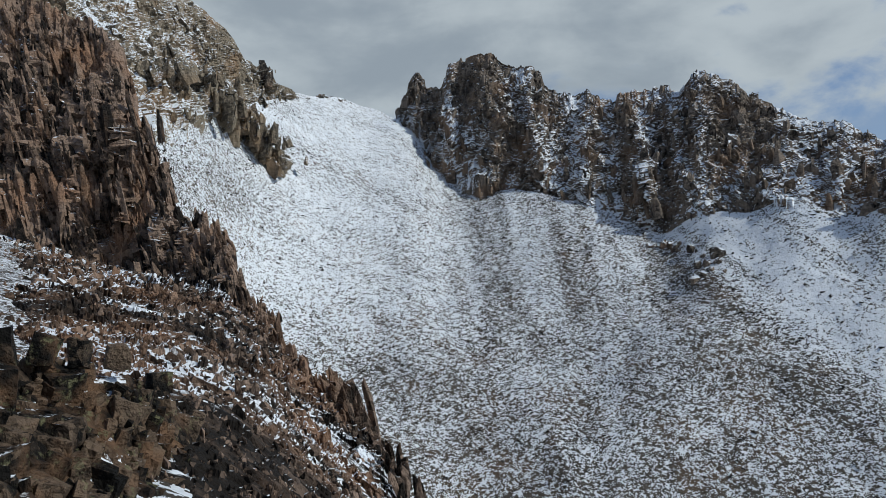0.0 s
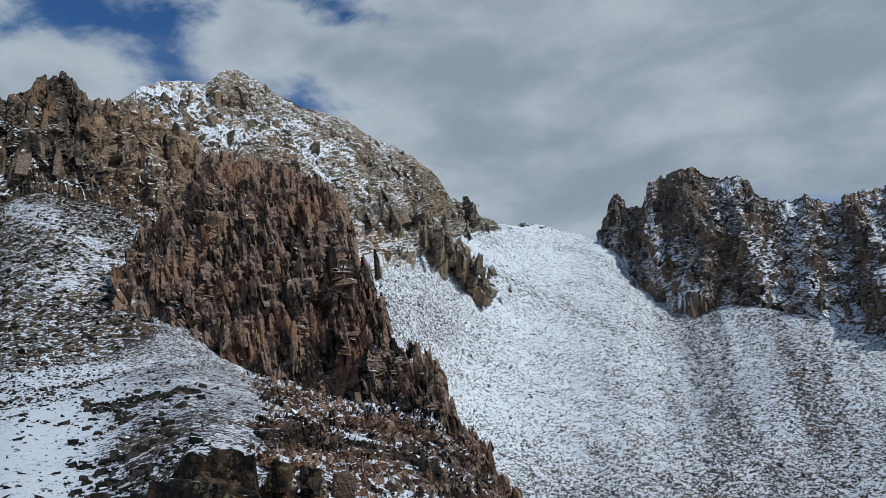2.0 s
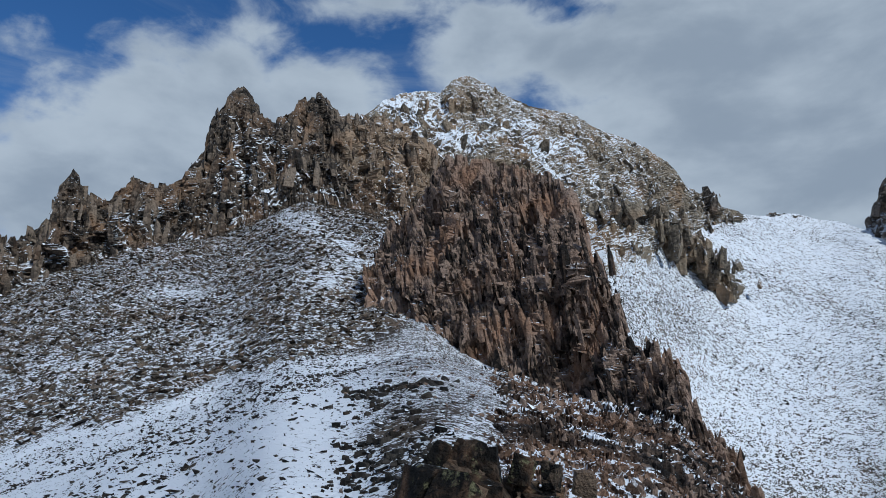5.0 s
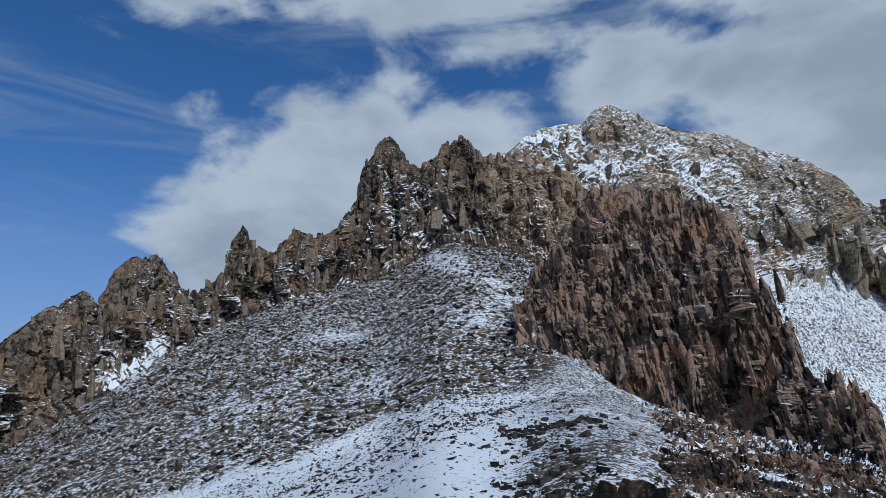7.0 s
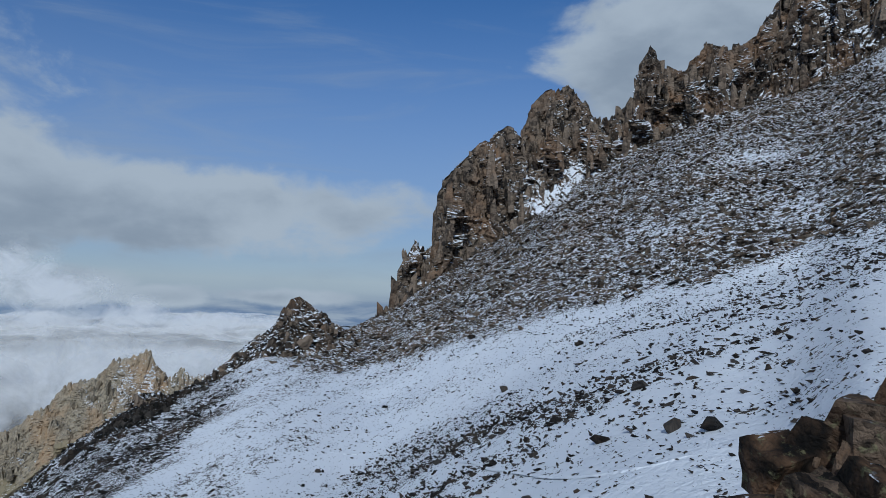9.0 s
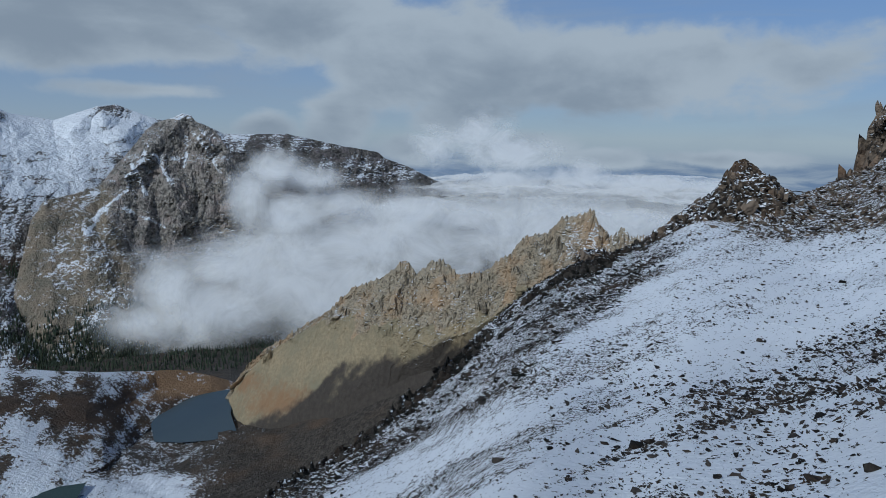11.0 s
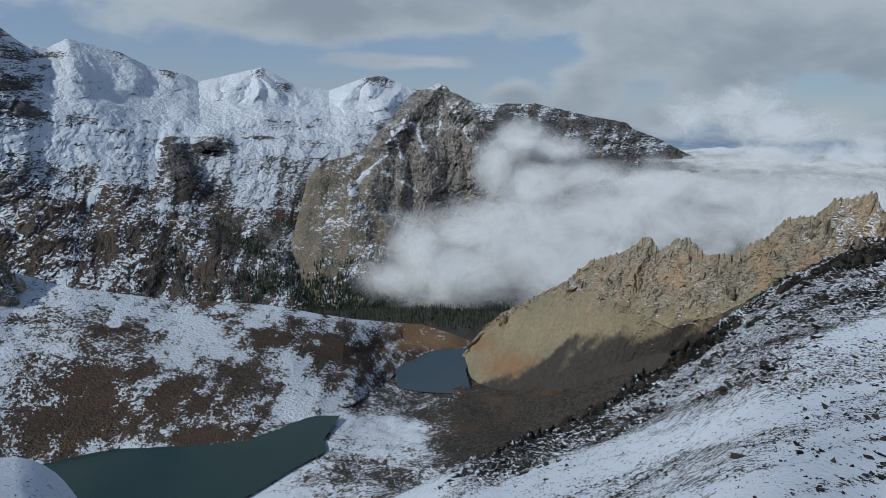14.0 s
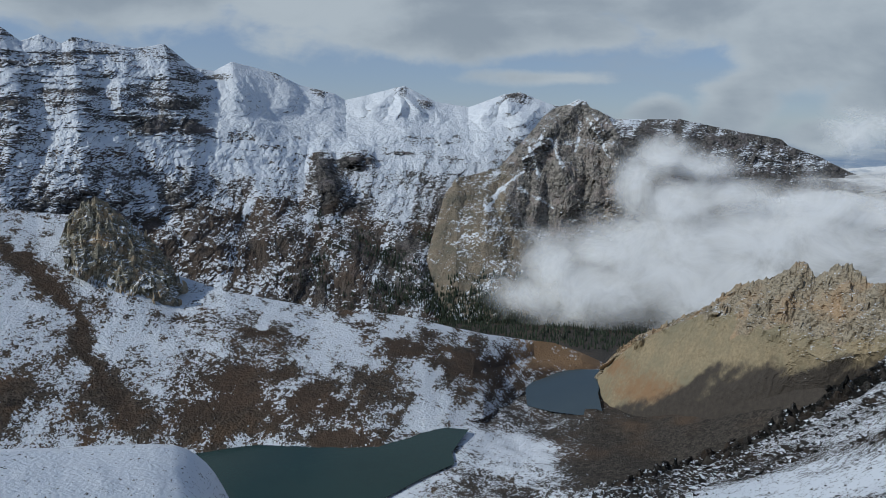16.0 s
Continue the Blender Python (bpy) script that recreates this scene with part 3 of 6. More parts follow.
def landform(name, label, mat, az0, az1, step, lines, gaps, width, depth, seed, snow=0.5, earth=0.0, tall=3.0, kind="", category="mountain", fine=1.0, snow_fn=None, crest=2, far=False, apron=0, jag=0.0, cut=None, beds=None, spurs=(), lean=0.0, smooth=False):
    az = np.arange(az0, az1 + step * 0.5, step)
    P = sheet(az, [line(q, az) for q in lines], gaps)
    top, low = sum(gaps[:crest]), sum(gaps[:1])
    row = np.arange(len(P))[:, None]
    hold = np.where(row <= top, 0.30 + 0.70 * between(top - row, 0, 0.22 * gaps[crest - 1] + 2), 0.30)
    hold = hold * (0.10 + 0.90 * between(row, apron - 16, apron + 26) if apron else 1.0)
    if spurs:
        P = spurred(P, spurs, seed, 0.25 + 0.75 * cut[3](P, np.broadcast_to(az, P.shape[:2])) if cut else 0.6, between(row, low - 2, low + 0.22 * gaps[1]))
    P = massif(P, width, depth, seed, hold) if far else crags(P, width, depth, seed, tall, fine, hold, lean)
    if beds:
        bh, bd, fn = beds
        N = grid_normals(P)
        N[..., 2] *= 0.15
        step_ = cells(np.stack([P[..., 0] / (bh * 14), P[..., 1] / (bh * 14), P[..., 2] / bh + 0.8 * fbm(P / (bh * 6), 2, seed + 8)], -1), seed + 9)[0] - 0.5
        P = P + N * (step_ * bd * fn(P, np.broadcast_to(az, P.shape[:2])))[..., None]
    if cut:
        cw, cd, ct, fn = cut
        P = crags(P, cw, cd, seed + 300, ct, 1.0, fn(P, np.broadcast_to(az, P.shape[:2])) * hold)
    if jag:
        arc = np.radians(az) * np.hypot(P[top, :, 0], P[top, :, 1])
        line_ = np.stack([arc, 0 * arc, 0 * arc], -1)
        teeth = (cells(line_ / (width * 2.6), seed + 5)[0] - 0.5) + 0.6 * (cells(line_ / (width * 1.1), seed + 6)[0] - 0.5)
        P[..., 2] += jag * teeth[None, :] * np.where(row <= top, between(row, top - 0.28 * gaps[crest - 1], top), between(row, top + gaps[crest], top))
    if snow_fn:
        snow, earth, *more = snow_fn(P, np.broadcast_to(az, P.shape[:2]), np.interp(np.arange(len(P)), np.cumsum([0] + list(gaps)), np.arange(len(gaps) + 1))[:, None] + 0.0 * P[..., 0])
    ob = new(name, grid_mesh(name, P, mat, snow, earth, smooth=smooth, scree=more[0] if snow_fn and more else 0.0))
    FACES[name] = (ob, P[max(low, apron + 20 if apron else 0):top + 1])
    return tagged(ob, label, category, kind=kind)


def ribs(top, foot, every, wide, depth, seed):
    """Spurs that come down from a skyline to its foot at uneven spacing."""
    pick = random.Random(seed)
    lo, hi = max(min(top)[0], min(foot)[0]), min(max(top)[0], max(foot)[0])
    out, a = [], lo + every * 0.4
    while a < hi:
        b = a + pick.uniform(-0.5, 0.5) * every
        (r0, z0), (r1, z1) = line(top, np.array(a)), line(foot, np.array(b))
        e0, e1 = (math.degrees(math.atan2(z - EYE, r)) for r, z in ((r0, z0), (r1, z1)))
        end = pick.uniform(0.55, 1.1)
        out.append((a, e0, a + (b - a) * end, e0 + (e1 - e0) * end - 0.2, wide * pick.uniform(0.3, 0.7), wide * pick.uniform(0.8, 1.3), depth * pick.uniform(0.6, 1.4)))
        a += every * pick.uniform(0.6, 1.4)
    return out


def shifted(rows, dr, de):
    return [(a, r + dr, e + de) for a, r, e in rows]


# ridge of dark pillars beside the viewpoint
B_TOP = [(41.0, 152, 12.0), (39.8, 150, 13.8), (39.1, 149, 15.5), (37.4, 148, 16.9), (36.0, 146, 18.2), (34.4, 144, 20.7), (31.8, 140, 20.6), (29.0, 136, 20.1), (26.2, 131, 19.1), (24.8, 128, 18.4), (23.6, 126, 18.0), (23.2, 124, 15.7),
         (22.6, 122, 13.0), (22.0, 120, 10.3), (20.8, 115, 9.2), (20.4, 112, 6.2), (19.3, 108, 5.8), (16.8, 97, 3.6), (16.4, 94, 1.7), (15.5, 90, -1.2), (13.5, 78, -4.4), (12.0, 70, -7.0), (9.9, 61, -9.0), (7.0, 51, -11.5)]
B_FOOT = [(41.0, 138, 11.0), (39.1, 134, 11.3), (37.0, 128, 9.0), (35.7, 122, 6.6), (33.0, 117, 4.3), (30.6, 113, 3.2), (26.3, 110, 1.2), (21.9, 100, -0.6), (18, 88, -2.5), (15, 76, -6), (12, 60, -10.5), (9.9, 53, -12), (7, 45, -14)]
landform("rock_ridge", "dark reddish-brown ridge of splintered rock pillars", DARK_ROCK, 7.0, 41.0, 0.09,
         [shifted(B_FOOT, -4, -2.5), B_FOOT, B_TOP, shifted(B_TOP, 14, -2.5), shifted(B_TOP, 45, -22)], [6, 150, 12, 6], 1.1, 1.3, 21, 0.42, tall=6.0, jag=3.0, spurs=ribs(B_TOP, B_FOOT, 2.3, 1.3, 5.0, 1), lean=0.16)

# spires along the skyline of the near slope
D_TOP = [(33.8, 345, 19.0), (34.6, 340, 20.8), (35.1, 338, 22.0), (37.4, 335, 23.3), (39.4, 330, 24.5), (42.3, 325, 24.1), (43.4, 322, 24.7), (45.0, 320, 26.1), (46.8, 316, 25.1), (47.2, 315, 24.2), (48.6, 312, 23.7), (49.6, 310, 24.0), (50.8, 308, 25.4), (51.5, 307, 26.0),
         (52.5, 306, 25.0), (53.5, 304, 23.7), (54.2, 303, 21.2), (55.1, 302, 20.0), (55.6, 301, 18.8), (56.5, 300, 18.1), (58.1, 298, 18.2), (59.3, 296, 18.5), (60.6, 294, 17.0), (61.2, 293, 16.4), (62.2, 292, 17.0), (63.4, 290, 18.4), (64.1, 289, 17.3), (64.5, 288, 15.3), (65.3, 287, 14.2), (66.8, 285, 13.1), (68, 283, 11)]
D_FOOT = [(33.8, 315, 16), (39.8, 300, 15.4), (41.2, 295, 17.6), (44.6, 285, 18.4), (48, 280, 17.5), (49.9, 280, 16.0), (51.3, 280, 14.6), (54.6, 278, 14.1), (58.2, 274, 13.2), (61.3, 268, 12.2), (64.2, 264, 10.8), (67, 260, 9.2), (68, 258, 8.6)]


def spire_cover(P, az, row):
    chute = between(row + 1.3 * fbm(P * (1, 1, 0.3) / 16.0, 3, 66), 1.55, 1.10)
    return 0.33 + 0.33 * chute, 0.75 * between(az, 44, 42.5) * between(row, 1.1, 1.4)


landform("spire_ridge", "grey-brown rock spires with snowy ledges above scree", GREY_ROCK, 33.8, 68.0, 0.075,
         [shifted(D_FOOT, -8, -6.0), D_FOOT, D_TOP, shifted(D_TOP, 25, -3.5), shifted(D_TOP, 90, -24)], [6, 120, 12, 6], 2.2, 2.2, 22, snow_fn=spire_cover, tall=4.0, jag=3.2, spurs=ribs(D_TOP, D_FOOT, 2.0, 1.0, 13.0, 2))

C_BUTT = [(66.0, 285, 12.0), (66.6, 283, 13.2), (67.3, 282, 13.3), (68.6, 280, 14.7), (69.6, 278, 16.0), (71.4, 274, 15.5), (72.6, 270, 14.3), (73.2, 266, 12.2), (74.5, 262, 12.8), (76.7, 256, 11.3), (78.0, 252, 10.0), (79.5, 248, 8.5), (80.05, 246, 7.0), (80.25, 245, 3.0), (80.8, 244, 2.8), (81.6, 242, 3.5), (82.6, 240, 1.6), (83.0, 239, -1.3), (84.5, 236, -3.0)]
BUTT_FOOT = [(66, 262, 9.6), (69.2, 253, 7.6), (71.9, 246, 5.9), (74.1, 240, 4.2), (76.3, 233, 2.1), (78.5, 228, 0.5), (81, 222, -0.7), (83.4, 216, -2.8), (84.5, 212, -3.6)]


def buttress_cover(P, az, row):
    pocket = spots(az + 1.5 * fbm(P / 12.0, 3, 65), elevation(P), [(70.6, 7.6, 2.0, 1.0), (72.4, 6.4, 1.4, 0.8), (68.6, 9.0, 1.6, 0.8)])
    return 0.31 + 0.75 * pocket * between(row, 1.6, 1.2), 0.0 * az


landform("rock_buttress", "tall brown-grey rock buttress at the edge of the scree", GREY_ROCK, 66.0, 84.5, 0.07,
         [shifted(BUTT_FOOT, -6, -6.0), BUTT_FOOT, C_BUTT, shifted(C_BUTT, 25, -2.5), shifted(C_BUTT, 70, -24)], [6, 110, 12, 6], 2.2, 1.8, 23, snow_fn=buttress_cover, tall=5.0, jag=2.5, spurs=ribs(C_BUTT, BUTT_FOOT, 2.2, 1.1, 12.0, 3))

# the summit behind
C_TOP = [(47, 570, 21.0), (44, 570, 22.5), (42, 565, 24.0), (39.4, 565, 25.6), (37.8, 570, 26.1), (36.0, 580, 26.3), (34.5, 590, 26.2), (33.6, 595, 27.0), (32.3, 600, 27.5), (30.7, 605, 26.8), (28.8, 615, 25.6), (26.8, 625, 24.8), (24.9, 640, 24.3), (23.0, 655, 23.7), (21.6, 665, 22.6),
         (19.7, 685, 21.7), (17.9, 710, 20.8), (16.5, 735, 19.6), (15.5, 755, 18.6), (14.7, 775, 17.1), (13.8, 800, 16.6), (13.3, 810, 17.1), (12.7, 820, 16.2), (12.4, 830, 15.4), (10.5, 880, 14.4)]
C_FOOT = [(47, 470, 17), (40, 470, 16.5), (34, 480, 15.5), (30, 480, 14.5), (25, 500, 13), (22, 540, 12.7), (18, 630, 13), (14, 770, 13.6), (10.5, 870, 13.8)]


def summit_cover(P, az, row):
    el = elevation(P)
    n = fbm(P / 40.0, 4, 69)
    field_ = spots(az + 2.0 * n, el + 1.0 * n, [(36.0, 24.2, 3.2, 1.5), (33.0, 22.6, 2.8, 1.3), (38.6, 25.2, 2.2, 0.8), (28.5, 23.3, 2.5, 0.6), (25.0, 21.5, 3.0, 0.6)])
    chutes = runnels(az + 1.5 * n, el, [(22.6, 21.0, 20.9, 15.5), (27.0, 23.0, 25.5, 19.0), (18.8, 18.0, 17.0, 15.0)], 0.45)
    return 0.39 + 0.45 * between(row + 0.5 * n, 1.30, 0.95) + 0.75 * field_ + 0.45 * chutes + 0.45 * n, 0.0 * az


landform("summit_peak", "snow-dusted pyramid summit of broken grey rock", SUMMIT_ROCK, 10.5, 47.0, 0.085,
         [shifted(C_FOOT, -25, -6.0), C_FOOT, C_TOP, shifted(C_TOP, 60, -4), shifted(C_TOP, 250, -22)], [6, 120, 10, 6], 3.6, 3.2, 24, snow_fn=summit_cover, tall=2.0, jag=2.0, spurs=ribs(C_TOP, C_FOOT, 3.6, 1.6, 22.0, 4))

# the ridge across the bowl
R_TOP = [(3.0, 960, 12.8), (2.5, 955, 13.6), (1.9, 950, 14.9), (1.2, 945, 15.6), (0.7, 942, 15.4), (0.6, 940, 14.6), (-0.6, 930, 14.5), (-1.3, 925, 16.0), (-2.4, 915, 16.5), (-4.1, 900, 16.9), (-5.4, 895, 16.4), (-6.5, 890, 15.7), (-8.1, 885, 15.4), (-8.8, 880, 14.9), (-9.1, 880, 13.8),
         (-11.0, 870, 12.9), (-12.1, 865, 13.3), (-13.8, 860, 12.2), (-14.9, 855, 12.7), (-16.9, 850, 12.9), (-19.3, 840, 12.4), (-20.2, 835, 13.3), (-21.6, 830, 13.4), (-23.0, 825, 12.6), (-23.8, 820, 11.5), (-25.1, 815, 10.7), (-26.5, 810, 9.5), (-28.1, 800, 8.8), (-29.5, 795, 8.7), (-32.4, 780, 7.0), (-44, 740, 5)]
R_FOOT = [(3.0, 935, 12.4), (1.5, 900, 10.6), (0.1, 850, 6.6), (-1.1, 838, 6.3), (-2.0, 830, 7.2), (-3.7, 815, 7.4), (-5.6, 800, 6.1), (-7.8, 780, 5.3), (-10, 762, 4.8), (-12.1, 745, 4.0), (-14.2, 730, 2.8), (-17.9, 705, 1.4), (-18.6, 700, 2.8), (-20.1, 695, 3.2), (-22, 690, 3.0), (-23.4, 685, 0.6), (-24.5, 682, 3.6), (-27, 672, 3.4), (-29.7, 662, 1.4), (-32, 652, 2.2), (-44, 640, 1)]


def ridge_cover(P, az, row):
    gully = fbm(np.stack([az * 0.8, P[..., 2] / 120.0, 0 * az], -1), 4, 67)
    el = np.degrees(np.arctan2(P[..., 2] - EYE, np.hypot(P[..., 0], P[..., 1])))
    drift = np.exp(-((az + 22.8) / 0.9) ** 2) * between(el, 9, 5) + np.exp(-((az + 28.0) / 3.0) ** 2 - ((el - 3.0) / 1.6) ** 2) + 0.6 * np.exp(-((az + 0.2) / 0.9) ** 2) + 0.5 * np.exp(-((az + 11.0) / 1.0) ** 2)
    return 0.52 + 0.24 * between(row, 1.45, 1.0) + 0.9 * gully + 0.28 * drift - 0.10 * between(az, -14, -20), 0.0 * az


RIDGE_SPURS = [(1.6, 15.2, 1.4, 11.5, 0.4, 0.7, 14), (-1.7, 16.0, -0.6, 6.4, 0.8, 1.5, 38), (-4.3, 16.6, -4.8, 7.4, 1.0, 1.5, 34), (-7.6, 15.0, -8.3, 5.2, 0.8, 1.6, 36), (-12.7, 12.4, -11.3, 3.8, 1.0, 1.6, 34),
               (-15.3, 12.1, -17.6, 0.8, 1.0, 1.8, 46), (-18.8, 12.0, -19.2, 2.6, 0.7, 1.2, 26), (-21.2, 12.9, -19.9, 6.0, 1.0, 1.8, 36), (-23.4, 11.3, -23.6, 0.6, 0.9, 1.5, 44), (-26.6, 9.3, -26.4, 5.0, 0.8, 1.4, 30), (-29.5, 8.3, -29.4, 1.2, 0.8, 1.4, 34), (-32.5, 7.0, -33, 1, 0.8, 1.4, 30)]
landform("far_bowl_ridge", "jagged dark rock ridge with snow in its gullies", CREST_ROCK, -44.0, 3.0, 0.085,
         [shifted(R_FOOT, -25, -6.0), R_FOOT, R_TOP, shifted(R_TOP, 40, -2.5), shifted(R_TOP, 200, -18)], [6, 130, 10, 6], 3.8, 4.4, 25, snow_fn=ridge_cover, tall=3.0, jag=7.0, spurs=RIDGE_SPURS)

# tan ridge beyond the slope
H_TOP = [(131.0, 1195, -20.3), (130.1, 1175, -18.9), (129.0, 1155, -17.7), (127.3, 1130, -16.5), (124.9, 1100, -15.2), (122.6, 1070, -13.9), (120.8, 1040, -12.2), (118.5, 1000, -11.4), (116.3, 970, -9.9), (115.4, 960, -11.0), (114.1, 945, -9.9), (113.2, 930, -9.9), (111.8, 910, -11.1), (110.1, 890, -10.8), (108.1, 860, -9.4), (106.5, 840, -7.7), (104.9, 815, -7.5), (103.8, 800, -6.2), (102.3, 780, -5.9),
         (101.3, 765, -5.5), (100.7, 755, -6.8), (99.9, 745, -7.6), (99.2, 735, -6.9), (98, 720, -7.4), (95, 690, -7.4), (90, 650, -8)]
H_CLIFF = [(131, 1185, -20.6), (129.5, 1150, -18.6), (127.3, 1110, -16.9), (122.6, 1030, -14.4), (117.9, 930, -15.3), (114.2, 870, -16.8), (111.1, 830, -15.6), (107.8, 790, -13.5), (104, 740, -12), (90, 600, -12)]
H_BASE = [(131, 1130, -21.4), (129.5, 1060, -22.6), (127, 1005, -23.2), (122, 945, -22.0), (116, 900, -19.2), (110, 840, -17.6), (100, 740, -16.5), (90, 600, -16)]


def gold_cover(P, az, row):
    el = np.degrees(np.arctan2(P[..., 2] - EYE, np.hypot(P[..., 0], P[..., 1])))
    n = fbm(P * (1, 1, 0.4) / 60.0, 4, 63)
    fans = fbm(np.stack([az * 0.6 + el * 0.5, el * 0.3, 0 * az], -1), 3, 64)
    grass = between(row + 0.5 * n + 0.5 * fans, 2.35, 2.0)
    # dark scree at the base, its colour also standing in for shadow on the flank
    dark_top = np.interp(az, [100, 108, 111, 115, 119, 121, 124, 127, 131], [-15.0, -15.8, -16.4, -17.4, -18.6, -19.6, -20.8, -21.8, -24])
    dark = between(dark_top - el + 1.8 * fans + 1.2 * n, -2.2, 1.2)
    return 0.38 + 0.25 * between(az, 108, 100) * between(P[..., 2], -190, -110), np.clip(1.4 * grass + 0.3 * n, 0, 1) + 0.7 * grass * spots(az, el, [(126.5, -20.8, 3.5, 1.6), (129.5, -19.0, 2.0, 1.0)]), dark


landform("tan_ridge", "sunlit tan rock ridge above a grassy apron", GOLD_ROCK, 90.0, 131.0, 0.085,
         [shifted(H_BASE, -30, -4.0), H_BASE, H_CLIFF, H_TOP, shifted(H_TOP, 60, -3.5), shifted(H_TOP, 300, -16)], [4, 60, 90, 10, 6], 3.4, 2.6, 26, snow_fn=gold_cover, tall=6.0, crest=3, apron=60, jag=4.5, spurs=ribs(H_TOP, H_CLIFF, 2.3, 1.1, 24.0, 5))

# hill between the lakes and the deep valley
I_TOP = [(190, 1340, -4.0), (178, 1330, -5.9), (173.7, 1320, -6.9), (171.4, 1310, -7.2), (169.5, 1290, -7.6), (167.4, 1270, -8.6), (166, 1240, -10.2), (164.7, 1210, -12.0), (161, 1150, -13.5), (157.5, 1150, -14.3), (154, 1150, -15.1), (148.4, 1150, -15.7), (145.6, 1150, -16.2), (142.8, 1160, -16.8), (139.9, 1180, -17.3), (136.6, 1230, -17.6), (134.3, 1250, -17.7), (132.4, 1260, -18.2), (130.4, 1270, -18.9), (128, 1280, -20)]
I_MID = [(190, 1040, -14), (178, 1050, -15), (170, 1040, -16.3), (164, 1020, -17.5), (157, 1000, -18.5), (150, 1000, -19.5), (145, 1010, -20), (141, 1050, -20.2), (138, 1150, -19.6), (136, 1215, -18.8), (132, 1235, -18.9), (128, 1260, -20.2)]
I_FOOT = [(190, 850, -25.5), (163, 850, -25.4), (159, 852, -25.3), (155.6, 838, -25.7), (152, 822, -26.2), (149, 818, -26.3), (146, 850, -25.4), (143, 875, -24.8), (140, 930, -23.8), (137.5, 1060, -22.3), (136, 1130, -21.0), (133.4, 1190, -20.2), (130.4, 1225, -19.7), (128, 1240, -20.6)]


def hill_cover(P, az, row):
    el = elevation(P)
    n = fbm(P / 60.0, 4, 61)
    m = fbm(P * (1, 1, 0.5) / 22.0, 3, 68)
    a, e = az + 2.2 * n + 0.8 * m, el + 1.3 * n + 0.5 * m
    brown = spots(a, e, [(162.3, -21.4, 5.5, 3.0), (156.0, -22.4, 4.0, 2.4), (153.0, -22.8, 3.4, 1.2), (157.6, -17.3, 1.4, 0.5), (146.6, -18.5, 2.6, 1.1), (150.2, -16.6, 1.2, 0.35), (152.2, -25.2, 3.4, 1.0), (140.5, -20.2, 2.6, 1.4)])
    gully = runnels(a, e, [(175.2, -9.3, 172.3, -12.7), (172.3, -12.7, 170.9, -17.7), (170.9, -17.7, 168.3, -22.6)], 0.7)
    grey = spots(a, e, [(174.5, -20.5, 5.0, 2.4), (163.0, -15.6, 2.4, 1.4), (178, -17, 4, 2)])
    right = between(az, 140.5, 136.5)
    drips = fbm(np.stack([az * 1.1 + 0.8 * el, el * 0.25, 0 * az], -1), 4, 70)
    cover_ = 0.49 - 0.75 * np.clip(brown + gully, 0, 1) - 0.26 * grey - 0.30 * right + 0.14 * between(el, -18.5, -16.5) + 0.55 * n + 0.40 * m + 0.40 * drips
    return cover_, np.clip(0.1 + 0.75 * brown + 0.6 * gully - 0.4 * grey, 0, 1) + 1.7 * right * between(el, -21.5, -19.0)


landform("moraine_hill", "rounded hill with thin snow and rusty soil above a lake", HILL, 128.0, 188.0, 0.09,
         [shifted(I_FOOT, -12, -1.0), I_FOOT, I_MID, I_TOP, shifted(I_TOP, 90, -3.5), shifted(I_TOP, 400, -8)], [4, 46, 46, 8, 6], 150.0, 6.5, 27, snow_fn=hill_cover, crest=3, far=True)

W_TOP = [(186, 330, -21.5), (177.3, 340, -22.7), (173.7, 345, -23.3), (169.9, 350, -23.8), (167, 353, -24.2), (165.5, 355, -24.5), (164.6, 356, -24.9), (163.9, 356, -25.4), (163.2, 357, -26.1), (162.6, 357, -26.9), (162, 358, -27.9), (161.3, 358, -29.2), (160.4, 358, -31), (159, 358, -34), (158, 358, -37)]
landform("snow_shoulder", "smooth white snow shoulder above the lake", BOWL_SCREE, 158.0, 186.0, 0.2,
         [shifted(W_TOP, -150, -14), W_TOP, shifted(W_TOP, 60, -5), shifted(W_TOP, 160, -14)], [40, 10, 6], 60.0, 3.0, 29, 1.25, far=True, crest=1, category="snow field", smooth=True)

# mountains across the valley
J_TOP = [(190, 2900, 6), (174.7, 2900, 5.6), (173.6, 2900, 4.7), (172.4, 2920, 5.2), (171.1, 2930, 4.7), (170.4, 2940, 5.2), (166.4, 3000, 4.6), (164.5, 3050, 5.0), (162.5, 3150, 3.4), (161.1, 3200, 3.2), (159.8, 3250, 3.9), (156.6, 3350, 3.1), (154.9, 3400, 2.3), (152.3, 3450, 1.7), (151.4, 3470, 1.2),
         (149.7, 3500, 1.6), (146.8, 3500, 2.4)] + [(144.4, 3500, 1.2), (141.7, 3520, 0.8), (139, 3550, 1.8), (137.7, 3550, 2.0), (135.3, 3550, 1.1), (134.2, 3560, 0.9), (132, 3600, 0.8), (130.3, 3650, 0.0), (126.1, 3700, 0.1), (121.3, 3800, -0.9), (118.6, 3850, -1.3), (118.0, 3860, -1.8), (116, 3920, -2.5), (114.5, 3960, -3.3), (112.5, 4020, -4.2), (110.7, 4060, -5.2), (108, 4100, -8)]
J_BENCH = [(190, 2500, -1), (175, 2500, -1.5), (168, 2550, -2), (164.5, 2650, -0.8), (158.4, 2750, -1.6), (153.7, 2800, -2.9), (145.7, 2900, -3.2), (140, 3000, -3.5), (130, 3300, -4), (120, 3500, -5), (108, 3700, -10)]
